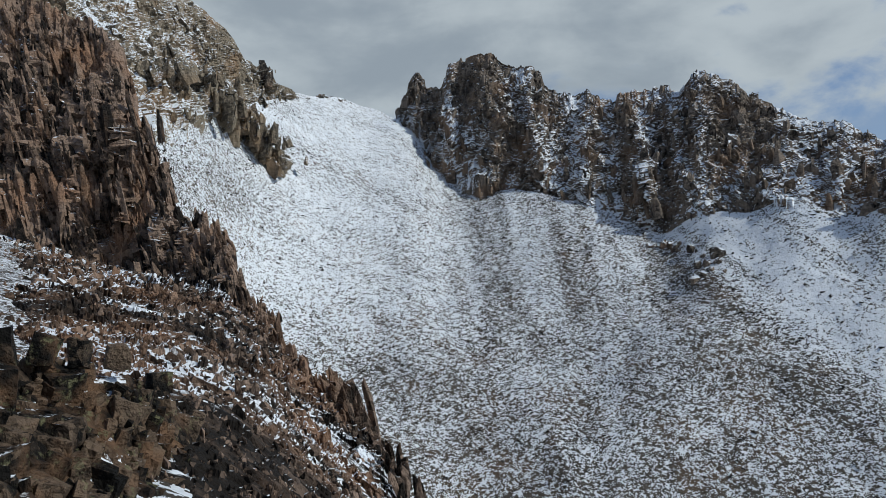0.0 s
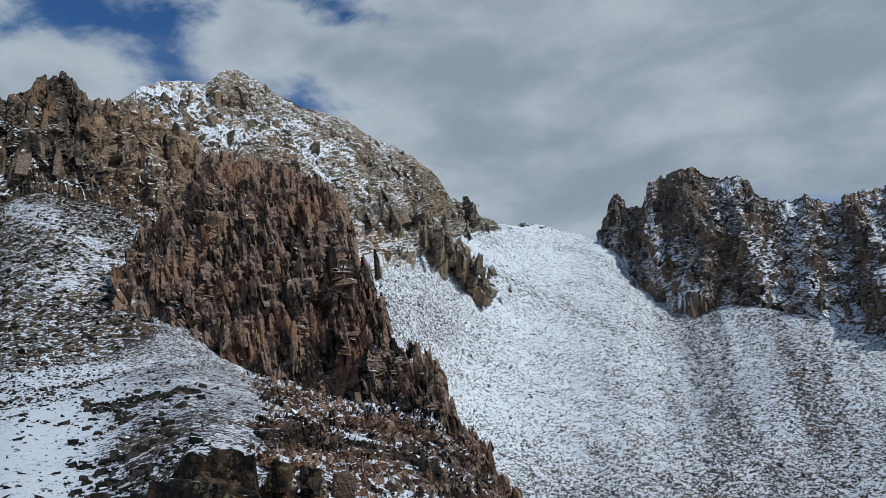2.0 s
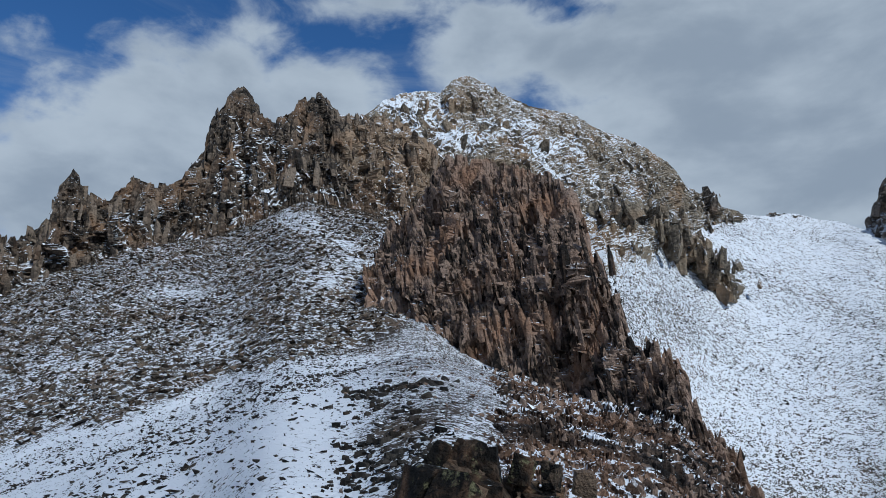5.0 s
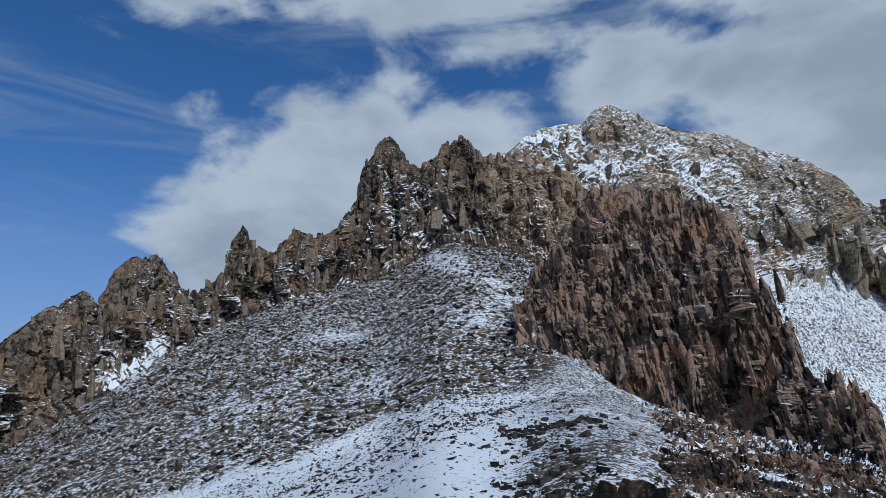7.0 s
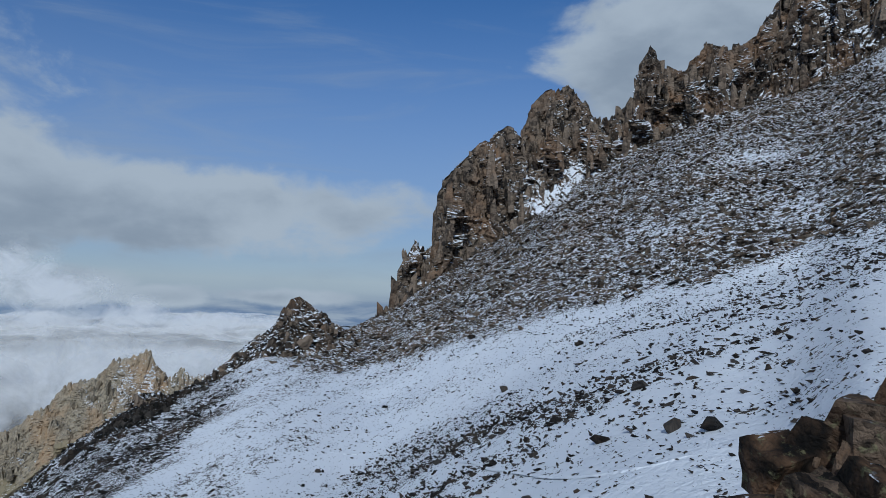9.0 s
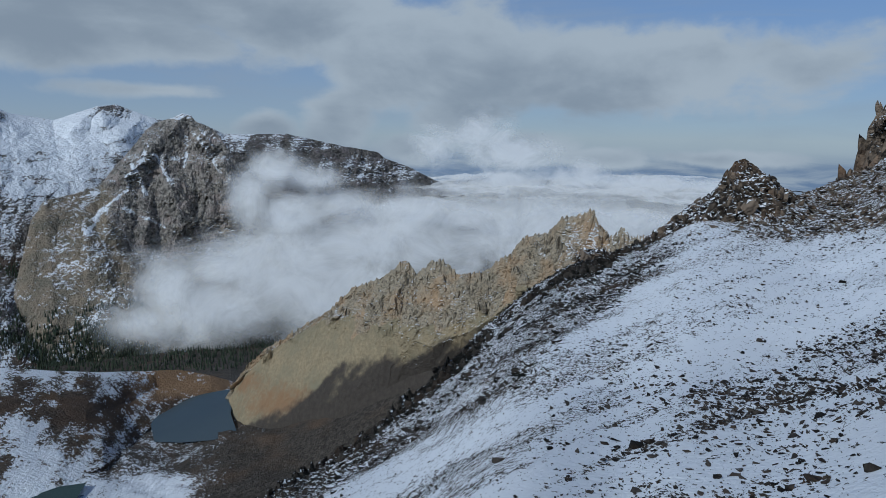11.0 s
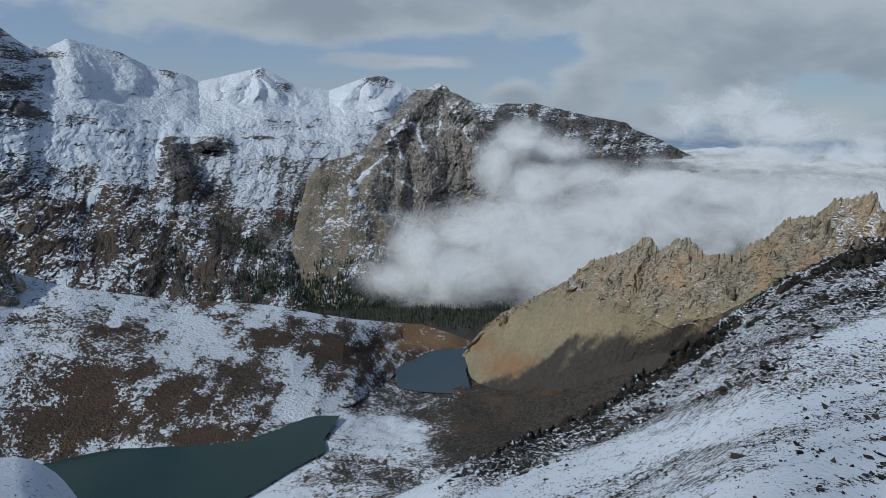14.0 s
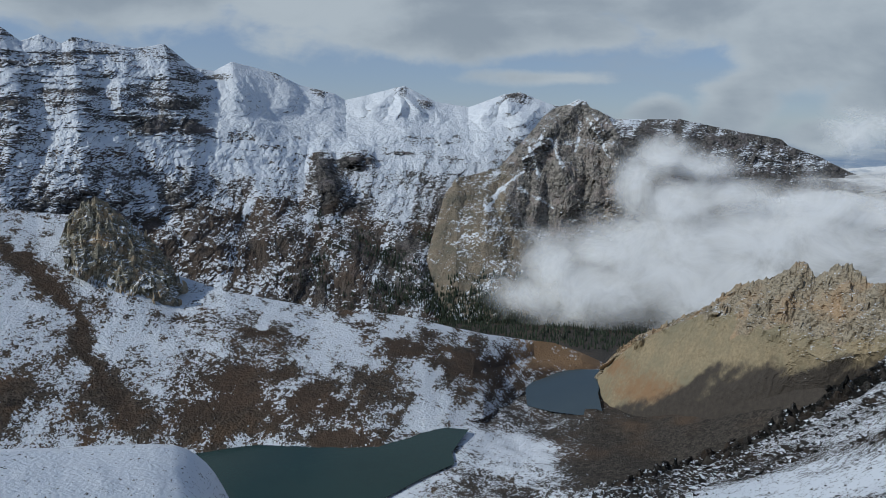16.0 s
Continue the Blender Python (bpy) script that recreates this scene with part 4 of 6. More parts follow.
J_BAND = [(190, 2250, -7), (175.6, 2250, -6), (170.6, 2300, -7.2), (166.8, 2350, -8.2), (160.6, 2500, -6.2), (154.2, 2500, -7.5), (146.6, 2550, -8.2), (140, 2650, -8.5), (130, 3000, -8), (120, 3200, -8.5), (108, 3400, -11)]
J_FOOT = [(190, 1800, -17.5), (165, 1850, -17.2), (145, 1950, -16.8), (130, 2300, -14.8), (108, 2900, -12.3)]


RANGE_SPURS = [
    (173.8, 3.9, 174.9, -5.0, 2.0, 3.0, 110), (170.4, 4.0, 170.6, -8.0, 2.2, 3.5, 130), (167.4, 4.2, 167.4, -1.4, 2.0, 2.6, 90), (164.7, 4.5, 163.3, -1.6, 1.7, 2.6, 80), (161.2, 3.1, 158.7, -0.1, 1.3, 1.7, 60),
    (170.1, -1.6, 168.4, -8.2, 1.7, 2.6, 90), (159.8, 3.9, 158.7, 0.1, 1.1, 2.0, 110), (156.1, 2.8, 155.6, 0.2, 0.9, 1.5, 70), (153.4, 2.1, 152.8, 0.2, 0.8, 1.3, 60), (150.1, 1.4, 149.8, -0.1, 0.8, 1.2, 50),
]
RANGE_SPURS += [
    (147.2, 2.1, 149.7, -0.1, 0.4, 1.2, 90), (147.2, 2.1, 147.1, -0.6, 0.5, 1.2, 100), (147.2, 2.1, 144.8, -0.4, 0.4, 1.2, 90), (145.9, 1.6, 143.2, -0.3, 0.5, 1.2, 70), (138.8, 2.0, 141.3, -0.3, 0.6, 1.5, 100),
    (138.8, 2.0, 138.3, -0.1, 0.6, 1.3, 80), (136.4, 0.9, 138.3, -1.2, 0.6, 1.5, 80), (159.8, -0.5, 156.3, -1.6, 0.8, 1.0, 35), (156.3, -1.6, 150.1, -1.0, 0.8, 0.9, 30), (151.0, -2.0, 144.8, -1.4, 0.6, 0.8, 30),
]
RANGE_SPURS += [
    (153.4, -2.3, 152.6, -8.0, 0.8, 2.4, 110), (150.5, -2.5, 151.1, -4.2, 1.0, 1.7, 80), (165.0, -4.1, 160.1, -12.4, 2.0, 3.0, 90), (159.3, -4.2, 153.9, -13.6, 2.0, 3.0, 90), (154.7, -7.7, 148.4, -14.6, 1.5, 2.6, 80),
    (147.9, -8.2, 144.2, -14.1, 1.5, 2.6, 90), (167.6, -5.3, 163.8, -11.4, 1.3, 1.7, 60),
]
FAR_CLIFFS = [(155.8, 2.9, 1.4, 0.35), (153.3, 1.8, 1.0, 0.55), (147.0, 2.0, 0.5, 0.5), (145.2, 1.2, 0.8, 0.6), (138.0, 1.6, 1.5, 0.6), (153.1, -4.6, 0.8, 1.7), (150.5, -3.3, 1.3, 0.7), (147.4, -2.9, 1.0, 0.22), (165.8, -0.9, 1.4, 0.5), (162.3, -1.2, 0.9, 0.5)]


def far_rockiness(P, az):
    el = elevation(P)
    return np.clip(spots(az, el, FAR_CLIFFS) + 0.45 * between(az, 160, 163.5) + 0.30 * between(el, -4.5, -7.0) + 0.8 * between(az, 134, 131) + 0.10 + 0.15 * between(el, -0.8, -1.6), 0, 1)


def far_walls(P, az):
    el = elevation(P)
    return between(az, 160, 163.5) * between(el, -3.5, -1.5) + 0.8 * between(az, 134, 131) + 0.5 * between(az, 154, 151) * between(el, -0.8, -1.4) * between(el, -4.0, -3.0)


def far_cover(P, az, row):
    el = elevation(P)
    n = fbm(P / 260.0, 4, 71)
    m = fbm(P / 80.0, 4, 72)
    layers = fbm(np.stack([az * 0.10, el * 1.9 + 0.16 * az, 0 * az], -1), 4, 74)
    ribs_ = fbm(np.stack([az * 0.35, el * 2.6 + 0.10 * az, 0 * az], -1), 4, 77)
    fall = fbm(np.stack([az * 1.5 + el * 0.55 + 1.2 * n, el * 0.30, 0 * az], -1), 5, 76, 0.6)
    wall = between(az + 1.6 * n - 0.45 * np.clip(1.5 - el, -3, 3), 159.6, 161.8) * between(el + 1.2 * n, -3.0, -1.6)
    snowy = between(el + 0.7 * n + 0.5 * m, -1.9, -1.0) * (1 - wall) * between(az, 134, 137)
    shelf = between(el + 0.8 * n, -4.6, -3.6) * (1 - snowy) * (1 - wall) * between(az, 137, 140)
    scree = shelf * between(az + 2.0 * n, 151.5, 155)
    hollow = np.clip(spots(az, el, [(149.3, -5.2, 2.4, 1.4), (147.6, -6.6, 1.6, 1.6), (153.6, -8.1, 2.2, 0.35), (160.0, -6.6, 1.5, 1.0), (172.5, -9.5, 3.0, 1.0), (165.5, -2.6, 4.0, 0.7), (171.5, -5.0, 3.0, 0.8), (168.0, -7.0, 2.0, 0.6)]) + 1.1 * runnels(az, el, [(166.6, -5.3, 163.5, -10.1)], 0.5), 0, 1)
    cliffs = spots(az + 0.5 * m, el + 0.5 * m, FAR_CLIFFS)
    # lower slopes: less snow, and cloud shadow painted in as dark earth
    low = between(el + 1.2 * n + 0.6 * m - np.interp(az, [134, 140, 144, 148, 151, 154, 162, 166, 169, 176], [-3, -4.5, -6.8, -7.0, -6.0, -4.3, -4.4, -6.0, -8.0, -9.0]), 0.2, -2.0)
    cover_ = 0.30 - 0.34 * low + 0.72 * snowy + shelf * (0.40 + 0.70 * ribs_) - 0.10 * scree + wall * (0.26 + 0.9 * layers + 0.5 * ribs_ + 0.3 * m) + 0.48 * hollow - 1.0 * cliffs + 0.16 * n + 0.24 * m
    cover_ = cover_ + fall * (0.16 + 0.45 * (1 - snowy) * (1 - wall)) - 0.28 * between(az, 134, 130) + 0.7 * layers * between(az, 134, 130)
    return cover_, np.clip(0.55 * low + 0.8 * scree + 0.8 * n, 0, 1) * between(el, -1.2, -2.2) * (1 - cliffs)


landform("far_range", "long snow-covered mountain range with dark cliff bands", FAR_ROCK, 108.0, 180.0, 0.095,
         [shifted(J_FOOT, -60, -1.0), J_FOOT, J_BAND, J_BENCH, J_TOP, shifted(J_TOP, 150, -1.5), shifted(J_TOP, 700, -7)], [4, 60, 76, 100, 4, 3], 300.0, 30.0, 30, snow_fn=far_cover, crest=4, far=True, jag=16.0, cut=(9.0, 5.0, 2.5, far_rockiness), beds=(15.0, 7.0, far_walls), spurs=RANGE_SPURS)

P_TOP = [(126.5, 2560, -9.5), (127.4, 2580, -7.2), (128.2, 2600, -5.2), (128.9, 2620, -3.6), (129.6, 2640, -2.2), (130.3, 2660, -0.9), (130.9, 2690, 0.2), (132.2, 2720, 0.8), (132.6, 2730, 1.3), (133.2, 2740, 1.45), (133.8, 2740, 1.1), (134.9, 2740, 0.8), (135.7, 2730, 0.2),
         (136.8, 2710, -1.2), (137.9, 2690, -2.5), (139.1, 2660, -3.9), (140.8, 2600, -4.4), (142.6, 2540, -4.8), (143.4, 2500, -6.0), (144.4, 2380, -9.5), (145.4, 2250, -12.5), (146.5, 2150, -15.5)]
P_MID = [(126.5, 2460, -11.0), (128.4, 2490, -9.6), (129, 2500, -9.2), (132, 2520, -8.6), (136, 2480, -8.6), (139, 2420, -8.6), (142.5, 2350, -9.0), (144.4, 2260, -11.5), (146.5, 2120, -15.8)]
P_FOOT = [(126.5, 2250, -15), (130, 2120, -15.5), (134, 2000, -16.6), (139, 1950, -17), (143, 1980, -16.8), (146.5, 2050, -16.5)]
PYRAMID_SPURS = [(133.1, 1.4, 134.8, -0.9, 0.5, 1.3, 60), (134.8, -0.9, 133.6, -8.4, 1.1, 1.5, 80), (134.8, -0.2, 138.2, -4.0, 0.9, 1.5, 90), (138.2, -4.0, 138.3, -9.5, 1.3, 1.7, 70), (132.7, 1.1, 130.4, -2.1, 0.7, 1.3, 50),
                 (130.4, -2.1, 129.4, -8.2, 1.1, 1.5, 80), (139.8, -4.1, 140.5, -12.2, 1.5, 2.6, 60), (132.1, -2.2, 131.6, -8.3, 0.6, 1.0, 45), (136.4, -3.6, 136.0, -9.4, 0.6, 1.0, 45)]
COULOIRS = [(135.7, -0.9, 138.2, -4.6), (138.2, -4.6, 140.3, -7.1), (135.4, -1.5, 134.2, -3.7), (132.7, 0.2, 130.0, -3.3), (137.6, -5.5, 133.2, -7.9), (132.9, -0.2, 133.4, -2.4), (137.0, -2.0, 136.2, -4.4)]


def pyramid_rockiness(P, az):
    return np.clip(1.0 - 0.8 * between(az, 138.5, 140.5), 0, 1)


def pyramid_cover(P, az, row):
    el = elevation(P)
    n = fbm(P / 160.0, 4, 73)
    layers = fbm(np.stack([az * 0.12, el * 1.6, 0 * az], -1), 4, 75)
    chute = runnels(az + 0.9 * n, el + 0.6 * n, COULOIRS, 0.15) * between(fbm(P / 45.0, 3, 79), -0.6, -0.05)
    cap = spots(az, el, [(133.2, 1.3, 0.8, 0.5)])
    west_ = between(az, 137.4, 139.4)
    return 0.04 + 0.85 * chute + 0.45 * cap + 0.10 * between(el, -5, 0) + 0.55 * layers * between(el, -7, -3) + 0.35 * n + 0.10 * west_ * between(el, -9, -6) + 0.25 * west_ * fbm(np.stack([az * 1.4 + el * 1.2, (el - az) * 0.25, 0 * az], -1), 4, 78), np.clip(0.85 * west_ * between(el, -3.0, -4.2) + 0.8 * between(el, -8.5, -11) + 0.8 * n - 0.6 * chute, 0, 1)


landform("pyramid_mountain", "steep pyramid mountain of banded grey-brown rock", PYRAMID_ROCK, 126.5, 146.5, 0.065,
         [shifted(P_FOOT, -60, -1.0), P_FOOT, P_MID, P_TOP, shifted(P_TOP, 120, -1.0), shifted(P_TOP, 700, -9)], [4, 80, 130, 8, 4], 200.0, 20.0, 31, snow_fn=pyramid_cover, far=True, crest=3, jag=9.0, cut=(7.0, 2.6, 7.0, pyramid_rockiness), beds=(13.0, 2.2, pyramid_rockiness), spurs=PYRAMID_SPURS)


# ---------------------------------------------------------------- lakes
def water_mat(deep_col, pale_col):
    m = bpy.data.materials.new("lake_water")
    m.use_nodes = True
    n = Nodes(m.node_tree)
    P = n.add("ShaderNodeTexCoord").outputs["Object"]
    ripple = n.add("ShaderNodeBump", {"Height": n.noise(P, 0.5, 4.0), "Strength": 0.25, "Distance": 0.3})
    col = n.mix(n.noise(P, 0.01, 3.0), (*deep_col, 1), (*pale_col, 1))
    b = n.add("ShaderNodeBsdfPrincipled", {"Base Color": col, "Roughness": 0.12, "IOR": 1.33, "Normal": ripple.outputs[0]})
    n.add("ShaderNodeOutputMaterial", {0: b.outputs[0]})
    return m


def lake(label, z, shore, mat):
    co = []
    for a, e in shore:
        r = (z - EYE) / math.tan(radians(e))
        co.append((-math.sin(radians(a)) * r, math.cos(radians(a)) * r, z))
    bm = bmesh.new()
    bm.faces.new([bm.verts.new(c) for c in co])
    bmesh.ops.recalc_face_normals(bm, faces=bm.faces)
    me = bpy.data.meshes.new("lake")
    bm.to_mesh(me)
    bm.free()
    me.materials.append(mat)
    return tagged(new("lake", me), label, "lake", kind="structure")


lake("dark green mountain lake in a stony basin", -400.0, [(165, -24.4), (159.3, -24.8), (155, -25.0), (149, -25.3), (146, -25.0), (143.1, -24.6), (141.2, -24.7), (142.6, -26.4), (142.4, -27.3), (145.0, -28.3), (148.5, -29.8), (155, -31.5), (163, -31), (165, -28)], water_mat((0.008, 0.028, 0.025), (0.014, 0.042, 0.038)))
lake("smaller blue-grey lake below a tan ridge", -430.0, [(136.5, -21.4), (135.7, -20.4), (133.4, -19.7), (130.5, -19.5), (130.3, -20.5), (130.5, -21.3), (130.0, -22.9), (132.0, -23.1), (134.3, -23.0), (136.3, -22.7)], water_mat((0.045, 0.062, 0.068), (0.065, 0.085, 0.092)))


# ---------------------------------------------------------------- cloud in the valley
def cloud_mat():
    m = bpy.data.materials.new("cloud")
    m.use_nodes = True
    n = Nodes(m.node_tree)
    geo = n.add("ShaderNodeNewGeometry").outputs
    P = geo["Position"]
    dense = n.add("ShaderNodeAttribute", attribute_name="dense").outputs["Fac"]
    billow = n.noise(P, 0.0065, 10.0, 0.60, 0.6)
    wisp = n.noise(n.scaled(P, (1.0, 1.0, 0.7)), 0.0016, 6.0, 0.5, 0.6)
    a = n.math("MULTIPLY_ADD", n.math("SUBTRACT", billow, 0.5), 1.7, dense)
    a = n.math("MULTIPLY_ADD", n.math("SUBTRACT", wisp, 0.5), 1.2, a)
    a = n.math("MULTIPLY", n.step(a, -0.25, 0.95), 0.90)
    puff = n.mix(0.88, geo["Normal"], (0.25, -0.05, 1.0, 1))
    bump = n.add("ShaderNodeBump", {"Height": billow, "Strength": 0.15, "Distance": 40.0, "Normal": puff}).outputs[0]
    b = n.add("ShaderNodeBsdfDiffuse", {"Color": (0.90, 0.90, 0.90, 1), "Normal": bump}).outputs[0]
    t = n.add("ShaderNodeBsdfTranslucent", {"Color": (0.95, 0.95, 0.95, 1), "Normal": bump}).outputs[0]
    body = n.add("ShaderNodeMixShader", {0: 0.3, 1: b, 2: t}).outputs[0]
    mixed = n.add("ShaderNodeMixShader", {0: a, 1: n.add("ShaderNodeBsdfTransparent").outputs[0], 2: body}).outputs[0]
    n.add("ShaderNodeOutputMaterial", {0: mixed})
    return m


CLOUD = cloud_mat()


def grid_faces(nr, nc):
    i = np.arange(nr * nc).reshape(nr, nc)
    return np.stack([i[:-1, :-1], i[1:, :-1], i[1:, 1:], i[:-1, 1:]], -1).reshape(-1, 4)


def cloud_layer(az0, az1, near, far, top, dense, seed):
    """The even top of the cloud that fills the far valley."""
    az = np.arange(az0, az1, 0.3)
    flat = np.full_like(az, 1.0)
    P = sheet(az, [(flat * near, flat * (top - 60.0)), (flat * (near + 350), flat * top), (flat * far, flat * (top + 10))], [30, 70])
    P[..., 2] += fbm(P / 260.0, 5, seed) * 60
    a = np.broadcast_to(az, P.shape[:2])
    r = np.hypot(P[..., 0], P[..., 1])
    d = (dense + 0.9) * between(a, az0, az0 + 8) * between(a, az1, az1 - 10) * between(r, near - 50, near + 700) - 0.9
    me = mesh_from("cloud", P.reshape(-1, 3), grid_faces(*P.shape[:2]), CLOUD, {"dense": d.ravel()}, True)
    return tagged(new("cloud", me), "soft white cloud lying in the deep valley", "cloud", "valley clouds", "stuff")


cloud_layer(84, 128, 2300, 4900, -330, 1.1, 84)
cloud_layer(84, 122, 2900, 4900, -270, 0.6, 86)

# swellings of the bank that fills the valley and climbs the far side: bearing, height, half widths, density
SWELLS = [(117, -8.6, 11, 3.6, 1.0), (104, -8.2, 13, 2.9, 1.0), (125.0, -10.8, 6, 4.0, 1.0), (131, -13.6, 5, 2.4, 0.85), (121, -12, 8, 4, 1.0), (125, -6.4, 3.5, 1.9, 0.9), (121.5, -5.4, 4, 1.2, 0.8), (116, -6.2, 5, 1.4, 1.0), (128.2, -5.4, 1.6, 2.4, 0.6), (126.8, -3.0, 1.6, 1.2, 0.5),
          (134.6, -12.2, 2.2, 2.2, 0.45), (112.5, -6.6, 6, 1.3, 0.8), (130.0, -10.4, 3.0, 1.4, 0.7), (123.5, -3.6, 2.2, 0.9, 0.6), (137, -14.0, 3.0, 1.4, 0.45)]


def cloud_bank(near, far, thin, seed, swells=SWELLS, a0=90, a1=158, e0=-17.5, e1=-1.0):
    """A bank of cloud heaped up against the mountainside, its surface leaning away from the viewpoint."""
    az = np.arange(a0, a1, 0.35)
    el = np.linspace(e0, e1, 72)[:, None]
    r = near + (far - near) * (el - e0) / (e1 - e0) + 0 * az[None, :]
    a = np.broadcast_to(az, r.shape)
    P = np.stack([-np.sin(np.radians(a)) * r, np.cos(np.radians(a)) * r, EYE + r * tan(el)], -1)
    bulge = (0.5 - np.abs(fbm(P / 140.0, 5, seed))) * 40.0
    P = P * (1 - bulge / np.linalg.norm(P, axis=-1))[..., None]
    d = np.max([q * (1.1 - np.hypot((a - b) / u, (el - c) / v)) for b, c, u, v, q in swells], axis=0)
    d = np.clip(d, -0.9, 0.75) - thin
    d = d - 1.2 * between(a, a0 + 6, a0 + 1) - 1.2 * between(el, e0 + 1.2, e0 + 0.2)
    me = mesh_from("cloud", P.reshape(-1, 3), grid_faces(*P.shape[:2]), CLOUD, {"dense": d.ravel()}, True)
    return tagged(new("cloud", me), "pale cloud climbing out of the deep valley", "cloud", "valley clouds", "stuff")


cloud_bank(1800, 2300, 0.10, 181)
cloud_bank(1860, 2380, 0.0, 183)
cloud_bank(1920, 2450, -0.05, 184)
HEAPS = [(107.5, -1.6, 3.0, 1.5, 0.8), (110.5, 0.2, 2.2, 1.3, 0.6), (103, -3.0, 4.0, 1.2, 0.9), (98, -3.6, 5.0, 0.9, 0.9), (108, -3.6, 4.0, 1.4, 0.9), (114, -0.8, 1.6, 1.3, 0.5), (93, -3.6, 4, 0.6, 0.8)]
cloud_bank(3700, 4500, -0.05, 186, HEAPS, 84, 124, -7.0, 3.0)


# ---------------------------------------------------------------- rocks
def hull(points):
    bm = bmesh.new()
    for p in points:
        bm.verts.new(p)
    out = bmesh.ops.convex_hull(bm, input=bm.verts)
    loose = [v for v in bm.verts if not v.link_faces]
    bmesh.ops.delete(bm, geom=loose, context="VERTS")
    bmesh.ops.recalc_face_normals(bm, faces=bm.faces)
    bmesh.ops.triangulate(bm, faces=bm.faces)
    bm.verts.index_update()
    co = np.array([v.co[:] for v in bm.verts])
    fa = np.array([[v.index for v in f.verts] for f in bm.faces])
    bm.free()
    return co, fa


rng = np.random.default_rng(7)


def boulder_shape(n=11, flat=0.7):
    q = rng.normal(size=(n, 3))
    q /= np.abs(q).max(1, keepdims=True) * 0.6 + np.linalg.norm(q, axis=1, keepdims=True) * 0.4
    return hull(q * (0.5, 0.42, 0.5 * flat) * rng.uniform(0.75, 1.0, (n, 1)))


def pillar_shape():
    """An upright splinter of rock, one unit tall, broken off aslant."""
    k = int(rng.integers(4, 7))
    a = np.sort(rng.uniform(0, 2 * np.pi, k)) + np.arange(k) * 0.25
    base = np.stack([np.cos(a) * 0.5, np.sin(a) * 0.42, np.full(k, -0.5)], -1)
    top = base * (rng.uniform(0.35, 0.85), rng.uniform(0.35, 0.85), 1.0)
    top[:, 2] = 0.5 + top[:, 0] * rng.uniform(-0.5, 0.5) - rng.uniform(0, 0.28, k)
    waist = base * 1.05
    waist[:, 2] = rng.uniform(-0.1, 0.25, k)
    return hull(np.concatenate([base, waist, top]))


def block_shape():
    """A squared block with chipped corners."""
    c = np.array([(x, y, z) for x in (-0.5, 0.5) for y in (-0.5, 0.5) for z in (-0.5, 0.5)])
    c = c * rng.uniform(0.55, 1.0, c.shape)
    extra = c[rng.integers(0, 8, 6)] * (1 - 0.22 * rng.random((6, 3)))
    return hull(np.concatenate([c, extra, rng.uniform(-0.48, 0.48, (4, 3))]))


def weathered(shape, cuts, rough):
    """A rock with chipped, uneven faces."""
    co, fa = shape
    bm = bmesh.new()
    vs = [bm.verts.new(c) for c in co]
    for f in fa:
        bm.faces.new([vs[i] for i in f])
    bmesh.ops.subdivide_edges(bm, edges=bm.edges, cuts=cuts, use_grid_fill=True)
    bmesh.ops.triangulate(bm, faces=bm.faces)
    bm.normal_update()
    bm.verts.index_update()
    q = np.array([v.co[:] for v in bm.verts])
    nn = np.array([v.normal[:] for v in bm.verts])
    k = int(rng.integers(0, 999))
    q = q + nn * (fbm(q * 3.0 + k, 3, k) * rough + (cells(q * 2.6 + k, k)[0] - 0.5) * rough * 1.1)[:, None]
    f2 = np.array([[v.index for v in f.verts] for f in bm.faces])
    bm.free()
    return q, f2


BOULDERS = [boulder_shape() for _ in range(10)]
SMALL = [boulder_shape(6, 0.55) for _ in range(16)]
PILLARS = [pillar_shape() for _ in range(12)]
BLOCKS = [block_shape() for _ in range(14)]
ROUGH_BLOCKS = [weathered(block_shape(), 1, 0.09) for _ in range(14)]
FINE_BLOCKS = [weathered(block_shape(), 2, 0.075) for _ in range(16)]
CRAG_BITS = [weathered(boulder_shape(12, 1.0), 1, 0.14) for _ in range(8)] + [weathered(pillar_shape(), 1, 0.10) for _ in range(6)]


def turns(n, tilt):
    """Random rotations: any heading, leaning by up to about tilt degrees."""
    h = rng.uniform(0, 2 * np.pi, n)
    x, y = np.radians(rng.normal(0, tilt, (2, n)))
    cz, sz_, cx, sx, cy, sy = np.cos(h), np.sin(h), np.cos(x), np.sin(x), np.cos(y), np.sin(y)
    o, l = np.zeros(n), np.ones(n)
    Z = np.stack([cz, -sz_, o, sz_, cz, o, o, o, l], -1).reshape(n, 3, 3)
    X = np.stack([l, o, o, o, cx, -sx, o, sx, cx], -1).reshape(n, 3, 3)
    Y = np.stack([cy, o, sy, o, l, o, -sy, o, cy], -1).reshape(n, 3, 3)
    return X @ Y @ Z


def joined(name, shapes, pos, size, rot, mat, snow=0.45):
    cos, fas, start = [], [], 0
    pick = rng.integers(0, len(shapes), len(pos))
    for k, (co, fa) in enumerate(shapes):
        m = pick == k
        if not m.any():
            continue
        q = np.einsum("nij,nvj->nvi", rot[m], co[None] * size[m][:, None, :]) + pos[m][:, None, :]
        cos.append(q.reshape(-1, 3))
        fas.append((fa[None] + (np.arange(m.sum()) * len(co))[:, None, None] + start).reshape(-1, 3))
        start += m.sum() * len(co)
    return mesh_from(name, np.concatenate(cos), np.concatenate(fas), mat, {"snow": snow, "earth": 0.0})


